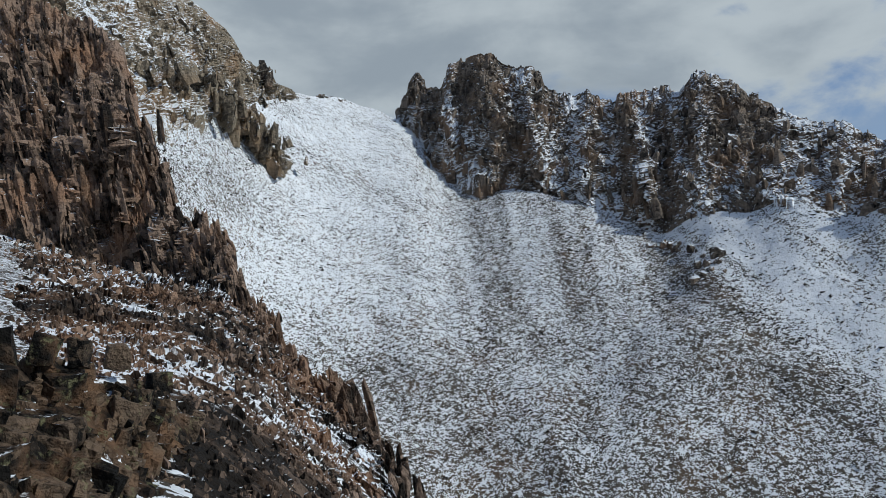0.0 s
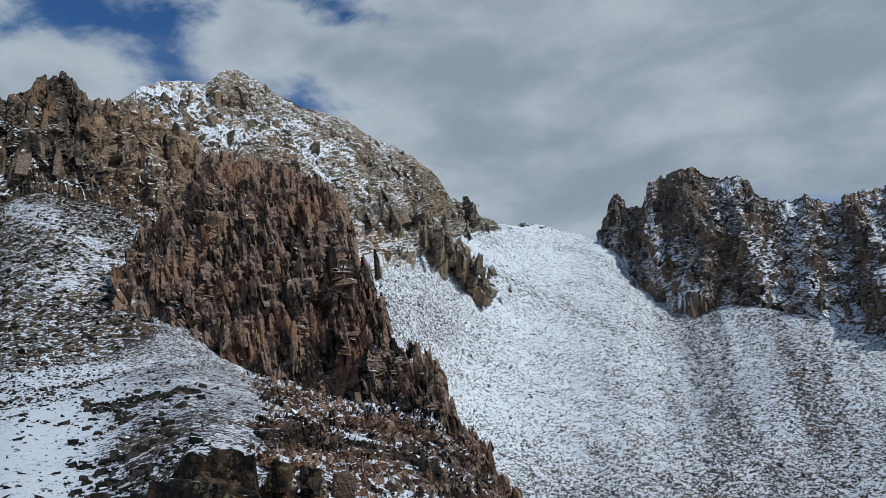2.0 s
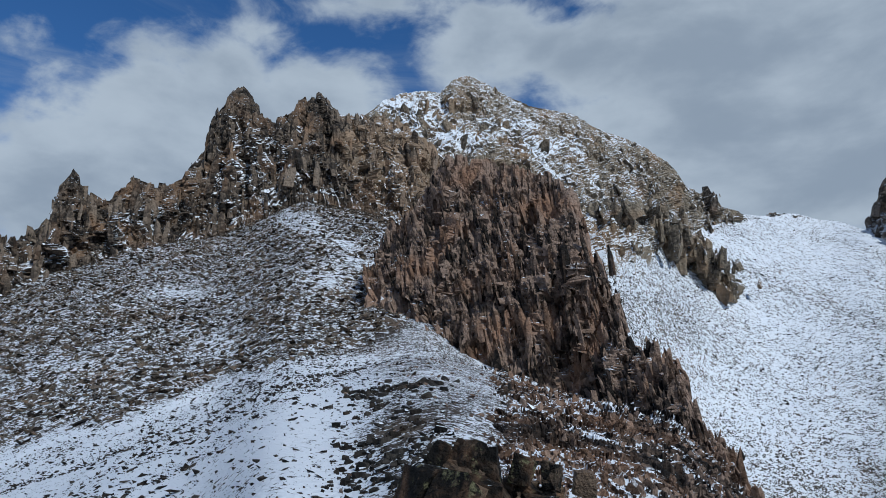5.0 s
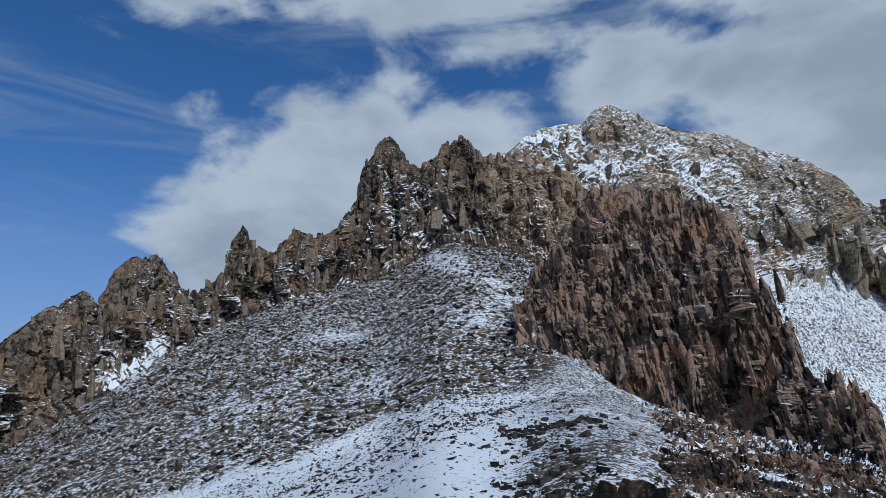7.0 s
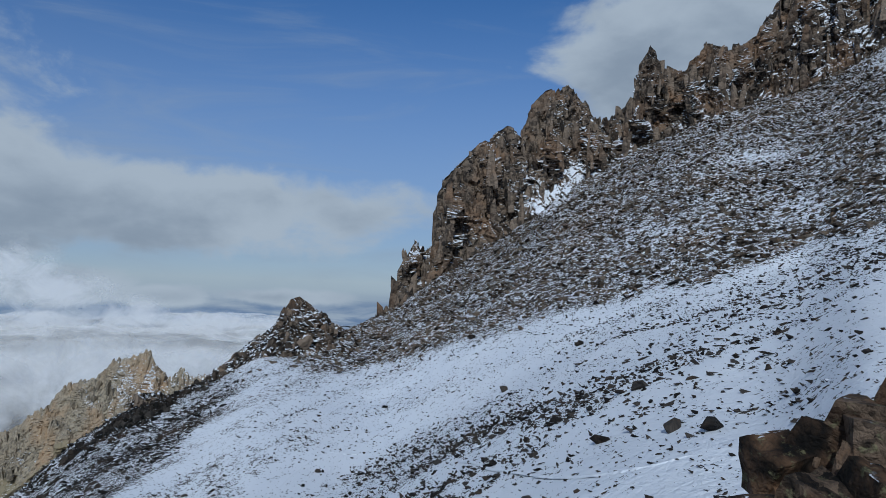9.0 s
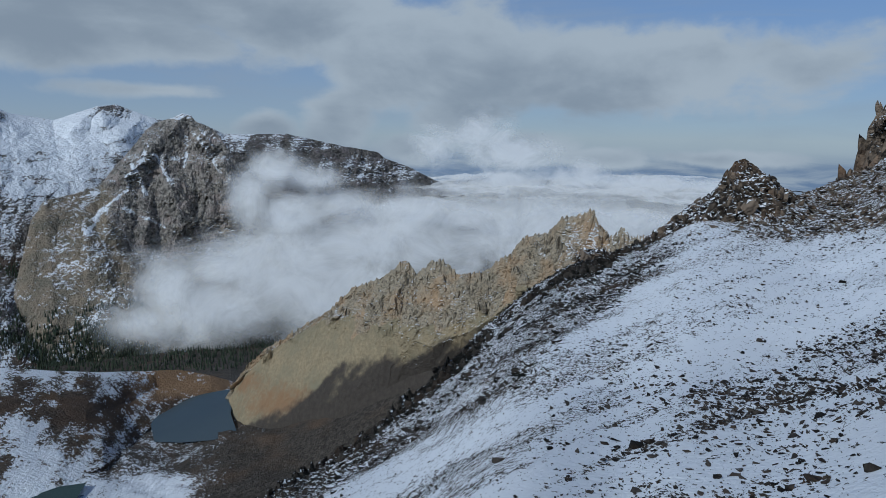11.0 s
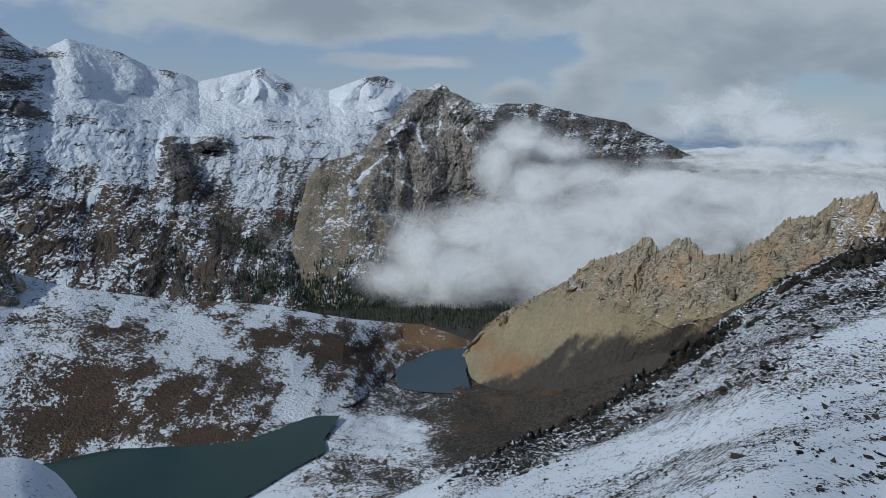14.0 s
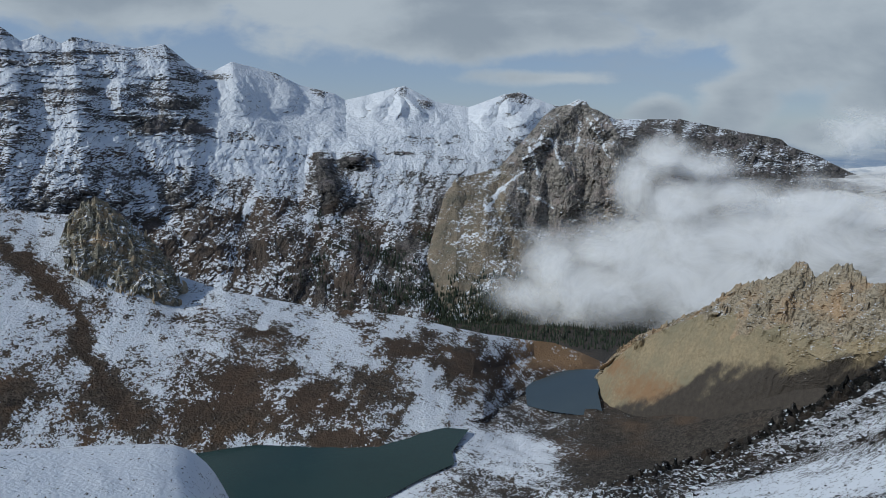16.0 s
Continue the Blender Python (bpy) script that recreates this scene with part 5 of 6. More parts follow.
def shape_meshes(name, shapes, mat, snow=0.42):
    return [mesh_from(name, co, fa, mat, {"snow": snow, "earth": 0.0}) for co, fa in shapes]


def placed(pos, size, rot):
    m = Matrix([[*(rot[i] * size), pos[i]] for i in range(3)] + [[0, 0, 0, 1]])
    return m


def pieces(parent, name, meshes, pos, size, rot):
    for p, s, r in zip(pos, size, rot):
        ob = new(name, meshes[int(rng.integers(0, len(meshes)))])
        ob.parent = parent
        ob.matrix_basis = placed(p, s, r)


def on_grid(P, weight, n):
    """Random places on a grid, as dense as weight says."""
    a = P[1:, :-1] - P[:-1, :-1]
    b = P[:-1, 1:] - P[:-1, :-1]
    w = np.linalg.norm(np.cross(a, b), axis=-1) * weight[:-1, :-1]
    c = np.cumsum(w.ravel())
    i = np.searchsorted(c, rng.random(n) * c[-1])
    r, k = np.unravel_index(np.minimum(i, w.size - 1), w.shape)
    u, v = rng.random((2, n, 1))
    return P[r, k] + a[r, k] * u + b[r, k] * v, r, k


def shards(name, part_name, count, parts, low, high, aspect, seed_mat, tilt=7.0, crest=0.06, label="", ridge_only=False, snow=0.42, lean=0.0):
    """Pillars standing on the face of a ridge: some as pieces of their own, the rest in one mesh."""
    ob, P = FACES[name]
    nr = len(P)
    weight = np.ones(P.shape[:2])
    weight[int(nr * 0.9):] = 1.0 + crest * 25
    if ridge_only:
        weight[:int(nr * 0.95)] = 0.0
    pos, r, k = on_grid(P, weight, count)
    tall = low + (high - low) * rng.random(count) ** 2
    wide = tall / aspect * rng.uniform(0.7, 1.4, count)
    size = np.stack([wide, wide, tall], -1)
    frac = r / nr
    pos[:, 2] += tall * np.where(frac > 0.86, -0.40, 0.02)
    rot = turns(count, tilt)
    if lean:
        rot = np.array([np.array(Matrix.Rotation(radians(-lean), 3, Vector((p[0], p[1], 0.0)))) for p in pos]) @ rot
    meshes = shape_meshes(part_name, PILLARS, seed_mat, snow)
    pieces(ob, part_name, meshes, pos[:parts], size[:parts], rot[:parts])
    if count > parts:
        rest = new(part_name + "_field", joined(part_name, PILLARS, pos[parts:], size[parts:], rot[parts:], seed_mat, snow))
        rest.parent = ob
        tagged(rest, kind="stuff")


shards("rock_ridge", "rock_pillar", 3400, 290, 1.2, 6.5, 5.2, DARK_ROCK, 6.0, snow=0.36, lean=9.0)
shards("spire_ridge", "rock_pillar", 700, 200, 3.0, 13.0, 3.4, GREY_ROCK, 7.0, snow=0.34)
shards("rock_buttress", "rock_pillar", 300, 120, 3.0, 13.0, 3.6, GREY_ROCK, 6.0, snow=0.32)
shards("summit_peak", "rock_pinnacle", 500, 120, 4.0, 16.0, 1.9, SUMMIT_ROCK, 16.0)
shards("far_bowl_ridge", "rock_pinnacle", 900, 200, 6.0, 24.0, 2.2, CREST_ROCK, 9.0)


def field(name, label, count, region, low, high, power, shapes=SMALL, mat=STONE_ROCK, sink=0.15, small=False):
    """Loose stones strewn over a stretch of the ground."""
    pos, r, k = on_grid(G, region, count)
    s = low * (high / low) ** (rng.random(count) ** power) * np.clip(np.hypot(pos[:, 0], pos[:, 1]) / 45.0, 0.4, 1.0)
    if small:
        s = s * (1 - 0.5 * between(np.degrees(np.arctan2(-pos[:, 0], pos[:, 1])), 88, 102))
    size = np.stack([s * rng.uniform(0.8, 1.5, count), s * rng.uniform(0.7, 1.1, count), s * rng.uniform(0.5, 0.95, count)], -1)
    pos[:, 2] += size[:, 2] * (0.5 - sink) - size[:, 2] * 0.25
    if shapes is PILLARS:
        size = size * (0.62, 0.62, 1.5)
    ob = new(name, joined(name, shapes, pos, size, turns(count, 16.0), mat, 0.37))
    return tagged(ob, label, "stones", kind="stuff")


clump = between(fbm(G / 9.0, 4, 91) + 0.35 * bands, -0.05, 0.32)
spread = 0.25 + 0.75 * between(gaz, 55, 72)
west_side = between(gaz, 35, 38) * between(gaz, 136, 130)
field("scree", "grey angular scree under the spires", 42000, scree_band * (1 - 0.7 * drifts) * between(gr, 330, 290) * between(gr, 40, 60), 0.5, 2.5, 2.2, SMALL, SCREE_ROCK)
lower = west_side * (1 - 0.9 * scree_band) * between(rim, 1.05, 1.0) * (gr > 9)
near_edge = between(above, -2.5, 0.0) * between(gaz, 96, 86)
field("strewn_stones", "dark stones strewn over the snow slope", 56000, lower * (1.0 + 0.8 * between(gaz, 88, 102)) * (0.14 + spread * 0.30 * clump + spread * 0.8 * between(bands, 0.02, 0.22) * (0.25 + clump) + 1.6 * near_edge * between(gaz, 37, 44) * (0.3 + clump)) * np.clip(60.0 / np.maximum(gr, 8), 0.2, 3.0), 0.10, 0.75, 2.3, small=True)
field("near_stones", "dark stones lying in rows on the near snow", 7000, between(gaz, 48, 58) * between(gaz, 108, 98) * between(gr, 11, 14) * between(gr, 85, 55) * (0.16 + 0.3 * clump + 0.8 * between(bands, 0.03, 0.2) * (0.2 + clump)) * np.clip(30.0 / np.maximum(gr, 8), 0.3, 2.0), 0.12, 0.9, 2.4)
field("slope_stones", "dark broken stones on snow below the scree", 13000, (0.12 + 0.88 * between(gaz, 38, 44)) * between(gaz, 34, 37) * between(gaz, 62, 54) * between(gr, 20, 30) * between(above, -3.5, -0.5) * between(above, 2.5, 1.0) * (0.15 + clump + 1.2 * between(bands, 0.0, 0.2)) * np.clip(60.0 / np.maximum(gr, 8), 0.5, 2.0), 0.25, 1.1, 2.2)
field("rim_boulders", "dark boulders along the edge of the slope", 20000, between(gaz, 94, 98) * between(gaz, 134, 126) * between(rim - rock_line, -0.05, 0.08) * between(rim, 1.12, 1.04) * (0.15 + clump), 0.35, 1.9, 2.2, SMALL + BOULDERS[:2], RIM_ROCK, 0.25)
field("bare_stones", "brown stones on bare ground beside the outcrop", 800, between(gaz, 33, 37) * between(gaz, 45, 41) * between(gr, 13, 18) * between(gr, 70, 40) * (0.1 + clump), 0.10, 0.8, 2.0, BLOCKS, RIM_ROCK)
field("talus", "brown talus below the dark ridge", 14000, talus * between(gr, 150, 125) * (0.1 + clump) * between(gr, 12, 20) * np.clip(60.0 / np.maximum(gr, 8), 0.3, 2.5), 0.08, 0.7, 2.0, SMALL, DARK_ROCK)


def ground_z(az, r):
    """Height of the ground at a bearing and distance."""
    col = np.clip(np.interp(az, ground_az, np.arange(len(ground_az))), 0, len(ground_az) - 1.001)
    out = np.zeros(np.shape(az))
    for i in np.ndindex(out.shape):
        k = int(col[i])
        t = col[i] - k
        out[i] = np.interp(r[i], gr[:, k], G[:, k, 2]) * (1 - t) + np.interp(r[i], gr[:, k + 1], G[:, k + 1, 2]) * t
    return out


def ledges():
    """Ribs and ledges of brown rock between the near blocks and the foot of the dark ridge."""
    az = np.arange(5.0, 35.0, 0.11)
    t = np.linspace(0, 1, 190)[:, None]
    near = np.interp(az, [5, 10, 16, 22, 30, 36, 39], [14, 11, 9.5, 9, 14, 40, 90])[None, :]
    far = np.interp(az, [5, 7.6, 10, 13.5, 17.5, 22, 26, 31, 36, 39], [36, 50, 59, 75, 93, 104, 112, 116, 124, 134])[None, :]
    r = near * (far / near) ** t
    A = np.broadcast_to(az, r.shape)
    P = np.stack([-np.sin(np.radians(A)) * r, np.cos(np.radians(A)) * r, ground_z(A, r)], -1)
    edge = np.minimum(between(t, 0, 0.05), 1.0) * between(A, 35, 28)
    P0 = P.copy()
    N = np.array([0.35, -0.55, 0.55])
    W = P + np.stack([fbm(P / 2.5, 2, 160 + k) for k in (0, 5, 10)], -1) * 0.9
    off = (cells(W / (2.6, 2.6, 4.0), 150)[0] - 0.5) * 0.9 + (cells(W / (0.9, 0.9, 2.2), 151)[0] - 0.5) * 0.8 + (cells(W / (0.38, 0.38, 1.0), 152)[0] - 0.5) * 0.35 + fbm(P / 9.0, 3, 153) * 1.4
    P = P + N * (off * np.clip(r * 0.018, 0.35, 1.5) * edge)[..., None]
    P[..., 2] += 0.18 * edge - 0.6 * (1 - edge)
    me = grid_mesh("rock_ledges", P, DARK_ROCK, 0.58 + 0.80 * fbm(P0 / 9.0, 4, 154), 0.0)
    tagged(new("rock_ledges", me), "broken brown rock ledges holding strips of snow", "rock", kind="structure")
    n = 11000
    pos, i, k = on_grid(P, edge * (0.15 + between(fbm(P / 5.0, 3, 155), -0.1, 0.25)) * np.clip(40.0 / r, 0.4, 3.0), n)
    q = np.hypot(pos[:, 0], pos[:, 1])
    sz_ = (0.10 + 0.60 * rng.random(n) ** 2.4) * np.clip(q / 40.0, 0.45, 1.3)
    size = np.stack([sz_ * rng.uniform(0.6, 1.2, n), sz_ * rng.uniform(0.6, 1.1, n), sz_ * rng.uniform(0.6, 1.6, n)], -1)
    pos[:, 2] += size[:, 2] * 0.15
    ob = new("ledge_stones", joined("ledge_stones", SMALL + PILLARS[:6], pos, size, turns(n, 14.0), DARK_ROCK, 0.46))
    tagged(ob, "brown broken stones lying on rock ledges", "stones", kind="stuff")


ledges()
field("bowl_boulders", "boulders scattered over the snowy bowl", 14000, bowl * between(gr, 400, 430) * between(gr, 940, 700) * (0.2 + clump) * (gaz > -38), 1.2, 4.6, 2.0)

# ---------------------------------------------------------------- knob on the skyline of the slope
KNOB = [(86.4, 178, -4.2), (87.4, 175, -3.5), (88.6, 172, -2.6), (89.6, 170, -1.7), (90.5, 168, -1.0), (91.2, 167, -1.2), (91.9, 166, -2.4), (92.7, 164, -3.6), (93.6, 163, -4.3), (94.8, 161, -5.3), (96.2, 159, -6.6), (97.6, 157, -7.8), (99.2, 156, -9.4)]
KNOB_FOOT = [(86.4, 172, -4.9), (88, 162, -5.6), (89.5, 155, -6.6), (91, 151, -8.6), (93, 148, -9.6), (95, 148, -9.4), (97.5, 148, -9.8), (99.2, 150, -10.6)]
landform("rocky_crag", "dark craggy knob with snow in its cracks", GREY_ROCK, 86.4, 99.2, 0.05, [shifted(KNOB_FOOT, -4, -1.2), KNOB_FOOT, KNOB, shifted(KNOB, 8, -1.2), shifted(KNOB, 26, -12)], [4, 70, 8, 5], 0.9, 1.3, 41, 0.36, tall=1.8, jag=1.6, category="rock")
shards("rocky_crag", "rock", 260, 140, 0.8, 3.2, 1.5, GREY_ROCK, 16.0)
LOW_CRAG = [(99.0, 157, -9.6), (99.8, 155, -8.9), (100.8, 153, -8.3), (101.8, 151, -8.3), (102.6, 150, -9.0), (103.4, 149, -10.6), (104.6, 148, -12.0), (106, 146, -13.2)]
LOW_FOOT = [(99.0, 150, -10.8), (101, 142, -12.4), (103, 138, -14.4), (106, 138, -15.4)]
landform("low_crag", "low dark crag on the edge of the snow slope", GREY_ROCK, 99.0, 106.0, 0.05, [shifted(LOW_FOOT, -4, -1.2), LOW_FOOT, LOW_CRAG, shifted(LOW_CRAG, 8, -1.2), shifted(LOW_CRAG, 26, -12)], [4, 60, 8, 5], 0.9, 1.3, 42, 0.36, tall=1.8, jag=1.6, category="rock")
shards("low_crag", "rock", 160, 90, 0.8, 3.0, 1.5, GREY_ROCK, 16.0)


# ---------------------------------------------------------------- outcrop in front of the viewpoint
def outcrop():
    ob = new("rock_outcrop")
    ob.location = (0, 0, 0)
    tagged(ob, "jumble of brown angular blocks with lichen and snow", "rock")
    meshes = shape_meshes("block", FINE_BLOCKS, BLOCK_ROCK, 0.40)
    rows = [(17, 20, -12.5), (20, 17, -8.5), (24, 15, -4.0), (28, 14, -3.0), (31, 13.5, -2.2), (33.5, 13, -1.0), (36, 12.5, -1.8), (38.2, 12, -3.2), (39.4, 12, -8.2), (41, 11.5, -7.9), (42.1, 11.5, -5.5), (44.2, 11.5, -5.1), (47.1, 11, -5.3), (48.6, 11, -7.0), (49.8, 11, -6.7), (53.8, 11, -9.9), (56, 11, -11.7), (58.5, 11, -13.5)]
    # the large blocks that make its crest: bearing, top, distance, width, height
    crest = [(36.5, -2.6, 12.0, 1.0, 1.6), (35.9, -1.2, 12.6, 0.45, 0.9), (33.3, -0.6, 13.0, 0.6, 1.1), (31.6, -1.6, 13.0, 0.45, 0.8), (29.2, -2.5, 13.4, 0.42, 0.6), (27.0, -3.0, 13.8, 0.4, 0.6),
             (24.6, -3.4, 14.4, 0.45, 0.6), (22.0, -6.0, 15.5, 0.5, 0.5), (19.6, -9.0, 17.0, 0.45, 0.5), (54.6, -9.9, 10.9, 0.85, 1.0), (52.4, -8.2, 11.0, 0.85, 1.2), (50.0, -6.3, 11.1, 0.7, 1.2)] + [(47.2, -4.9, 11.2, 0.6, 1.2), (45.6, -5.3, 11.3, 0.55, 1.1),
             (44.1, -4.7, 11.4, 0.6, 1.0), (42.3, -5.1, 11.5, 0.55, 0.9), (41.2, -7.2, 11.4, 0.45, 0.8), (48.6, -8.0, 10.6, 0.7, 0.9), (46.0, -8.0, 10.6, 0.7, 0.9), (43.4, -8.0, 10.7, 0.6, 0.9), (55.8, -14.0, 9.8, 0.9, 1.0), (52.2, -12.2, 9.8, 0.9, 1.1), (48.6, -11.0, 9.9, 0.9, 1.0), (45.0, -11.0, 9.8, 0.8, 1.0), (34.6, -3.4, 11.4, 0.7, 0.9)]
    pos, size = [], []
    for az, el, r, wide, tall in crest:
        a = radians(az)
        pos.append((-math.sin(a) * r, math.cos(a) * r, EYE + r * tan(el) - tall * 0.46))
        size.append((wide, wide * rng.uniform(0.7, 1.1), tall))
    # smaller ones heaped below them, none standing inside another
    most, n = 1500, len(pos)
    pos = np.concatenate([np.array(pos), np.zeros((most - n, 3))])
    size = np.concatenate([np.array(size), np.zeros((most - n, 3))])
    for _ in range(30000):
        if n >= most:
            break
        az = rng.uniform(16, 58.5)
        k, e = (np.interp(az, [q[0] for q in rows], [q[j] for q in rows]) for j in (1, 2))
        back = rng.random() ** 0.9
        r = k - 7.5 * back
        s = 0.13 + 0.55 * rng.random() ** 2.0
        tall = s * rng.uniform(0.8, 2.2)
        a = radians(az)
        p = np.array((-math.sin(a) * r, math.cos(a) * r, EYE + k * tan(e) - 0.25 - 3.3 * back - tall * 0.45 - rng.random() * 0.3))
        if (np.linalg.norm(pos[:n] - p, axis=1) > 0.30 * (s + size[:n, 0])).all():
            pos[n] = p
            size[n] = (s * rng.uniform(0.8, 1.3), s * rng.uniform(0.5, 1.0), tall)
            n += 1
    pos, size = pos[:n], size[:n]
    lean = np.array(pose(0, 0, 0, -8, 14, 0).to_3x3())
    rot = np.array([lean]) @ turns(len(pos), 11.0)
    pieces(ob, "block", meshes, pos[:300], size[:300], rot[:300])
    rest = new("rubble", joined("rubble", ROUGH_BLOCKS, pos[300:], size[300:], rot[300:], BLOCK_ROCK, 0.4))
    rest.parent = ob
    tagged(rest, kind="stuff")
    # snow and grit lying in the gaps between the blocks
    az = np.arange(14.0, 60.0, 0.35)
    back = np.linspace(-0.15, 1.0, 90)[:, None]
    k, e = (np.interp(az, [q[0] for q in rows], [q[j] for q in rows])[None, :] for j in (1, 2))
    r = k - 7.5 * back
    a = np.radians(np.broadcast_to(az, r.shape))
    P = np.stack([-np.sin(a) * r, np.cos(a) * r, EYE + k * tan(e) - 0.50 - 3.3 * back - 4.0 * between(back, 0.0, -0.15) + 0 * r], -1)
    P[..., 2] += fbm(P / 1.4, 3, 171) * 0.45 - 1.2 * between(a, radians(17), radians(14)) - 1.2 * between(a, radians(57), radians(60))
    bed = new("snow_bed", grid_mesh("snow_bed", P, BLOCK_ROCK, 0.60 + 1.1 * fbm(P / 1.6, 3, 172)))
    bed.parent = ob
    tagged(bed, "snow caught between the blocks")


outcrop()


def footing(az, el):
    """Where a line of sight from the viewpoint first meets the ground."""
    k = int(np.argmin(np.abs(ground_az - az)))
    r_, z_ = gr[:, k], G[:, k, 2]
    e = np.degrees(np.arctan2(z_ - EYE, r_))
    j = int(np.argmax((e > el) & (r_ > 6)))
    t = (el - e[j - 1]) / (e[j] - e[j - 1] + 1e-9)
    return G[j - 1, k] + (G[j, k] - G[j - 1, k]) * min(max(t, 0.0), 1.0)


def footpath(stops, wide):
    """A trodden line across the snow."""
    q = [Vector(footing(a, e)) for a, e in stops]
    pts = []
    for i in range(len(q) - 1):
        for k in range(14):
            t = k / 14
            a, b, c, d = q[max(i - 1, 0)], q[i], q[i + 1], q[min(i + 2, len(q) - 1)]
            p = 0.5 * (2 * b + (c - a) * t + (2 * a - 5 * b + 4 * c - d) * t * t + (3 * b - a - 3 * c + d) * t ** 3)
            az = math.degrees(math.atan2(-p.x, p.y))
            col = int(np.argmin(np.abs(ground_az - az)))
            p.z = float(np.interp(math.hypot(p.x, p.y), gr[:, col], G[:, col, 2])) + 0.02
            pts.append(p)
    bm = bmesh.new()
    last = None
    for i, p in enumerate(pts):
        way_ = (pts[min(i + 1, len(pts) - 1)] - pts[max(i - 1, 0)]).normalized()
        side = way_.cross(Vector((0, 0, 1))).normalized() * wide * random.uniform(0.7, 1.15)
        row_ = [bm.verts.new(p + side - Vector((0, 0, 0.10))), bm.verts.new(p + side * 0.55), bm.verts.new(p - side * 0.55), bm.verts.new(p - side - Vector((0, 0, 0.10)))]
        if last:
            for k in range(3):
                bm.faces.new((last[k], row_[k], row_[k + 1], last[k + 1]))
        last = row_
    bmesh.ops.recalc_face_normals(bm, faces=bm.faces)
    me = bpy.data.meshes.new("footpath")
    bm.to_mesh(me)
    bm.free()
    for key, v in (("snow", 0.95), ("earth", 0.0)):
        me.attributes.new(key, "FLOAT", "POINT").data.foreach_set("value", np.full(len(me.vertices), v, np.float32))
    me.materials.append(NEAR_SCREE)
    return tagged(new("footpath", me), "narrow trodden path across the snow slope", "path", kind="structure")


footpath([(60, -11.8), (64, -13.2), (69, -14.2), (75, -14.0), (82, -13.2), (87.3, -13.2), (90, -14.4), (93.5, -17.2), (98, -20.5), (102, -23.2), (106, -26.0)], 0.26)


def crag_line(name, label, mat, points, count, parts, low, high, aspect, spread, shapes, tilt=10.0, sink=0.3, settled=False):
    """Rocks lined up along a rib, given as bearing, distance and angle of height."""
    ob = tagged(new(name), label, "rock")
    a, r, e = (np.array(k, float) for k in zip(*points))
    t = rng.random(count) * (len(points) - 1)
    az, rr, el = (np.interp(t, np.arange(len(points)), q) for q in (a, r, e))
    az = np.radians(az) + rng.normal(0, spread, count) / rr
    rr = rr + rng.normal(0, spread, count)
    s = low + (high - low) * rng.random(count) ** 1.8
    size = np.stack([s * rng.uniform(0.7, 1.2, count), s * rng.uniform(0.7, 1.2, count), s * aspect * rng.uniform(0.7, 1.3, count)], -1)
    pos = np.stack([-np.sin(az) * rr, np.cos(az) * rr, EYE + rr * tan(el) - size[:, 2] * sink], -1)
    if settled:
        pos = np.array([footing(math.degrees(a_), e_) for a_, e_ in zip(az, el)]) + np.stack([0 * s, 0 * s, size[:, 2] * 0.1], -1)
    rot = turns(count, tilt)
    pieces(ob, "rock", shape_meshes("rock", shapes, mat), pos[:parts], size[:parts], rot[:parts])
    if count > parts:
        rest = new("rubble", joined("rubble", shapes, pos[parts:], size[parts:], rot[parts:], mat))
        rest.parent = ob
        tagged(rest, kind="stuff")
    return ob


EDGE = [(6.0, 35, -18.4), (6.2, 38, -16.6), (6.6, 43, -14.4), (8.0, 51, -12.0), (9.0, 55, -11.4), (10.2, 60, -10.0), (11, 65, -8.6), (12, 69, -7.6), (13.5, 77, -4.9), (14.6, 83, -2.8), (15.6, 90, -1.0)]
crag_line("pillar_edge", "broken edge of dark upright rock pillars", DARK_ROCK, EDGE, 520, 280, 0.35, 1.3, 2.6, 0.8, PILLARS, 6.0, 0.25)
crag_line("pinnacle_row", "row of dark finger-like rock pinnacles", DARK_ROCK, [(19.3, 107, 4.6), (18.8, 106, 4.0), (18.3, 104, 4.2), (17.6, 101, 2.6), (17.0, 99, 3.0), (16.7, 97, 2.6)], 16, 16, 1.4, 2.3, 2.8, 0.4, PILLARS, 3.0, 0.1)
crag_line("rock_rib", "pale grey-brown rock rib jutting from the snow", SUMMIT_ROCK, [(22.5, 580, 16.6), (21.0, 600, 17.0), (19.5, 625, 16.3), (18.3, 645, 16.4), (17.0, 660, 14.6), (15.7, 680, 13.6), (14.6, 700, 12.0), (13.6, 715, 10.6), (13.0, 720, 9.6)], 420, 150, 4.5, 17, 1.6, 10, CRAG_BITS, 12.0, 0.35)
crag_line("lone_pinnacle", "single dark rock tooth on the skyline", CREST_ROCK, [(13.4, 808, 16.6), (13.2, 808, 16.3), (13.0, 808, 16.0)], 5, 5, 12, 20, 1.4, 3, PILLARS, 8.0, 0.3)
crag_line("rock_pile", "low heap of dark rocks on the snowy col", CREST_ROCK, [(9.4, 905, 14.2), (8.9, 912, 14.4), (8.2, 920, 14.2), (7.4, 930, 13.9), (6.9, 935, 13.7)], 26, 26, 4, 11, 0.8, 4, CRAG_BITS, 14.0, 0.3)
crag_line("rock_pile", "scattered dark rocks at the foot of the ridge", CREST_ROCK, [(-16.6, 690, 0.6), (-17.4, 690, 0.9), (-19.8, 670, 0.0), (-21.4, 655, -1.0), (-18.5, 640, -2.1)], 26, 26, 4, 12, 0.9, 6, CRAG_BITS, 14.0, 0.35, settled=True)
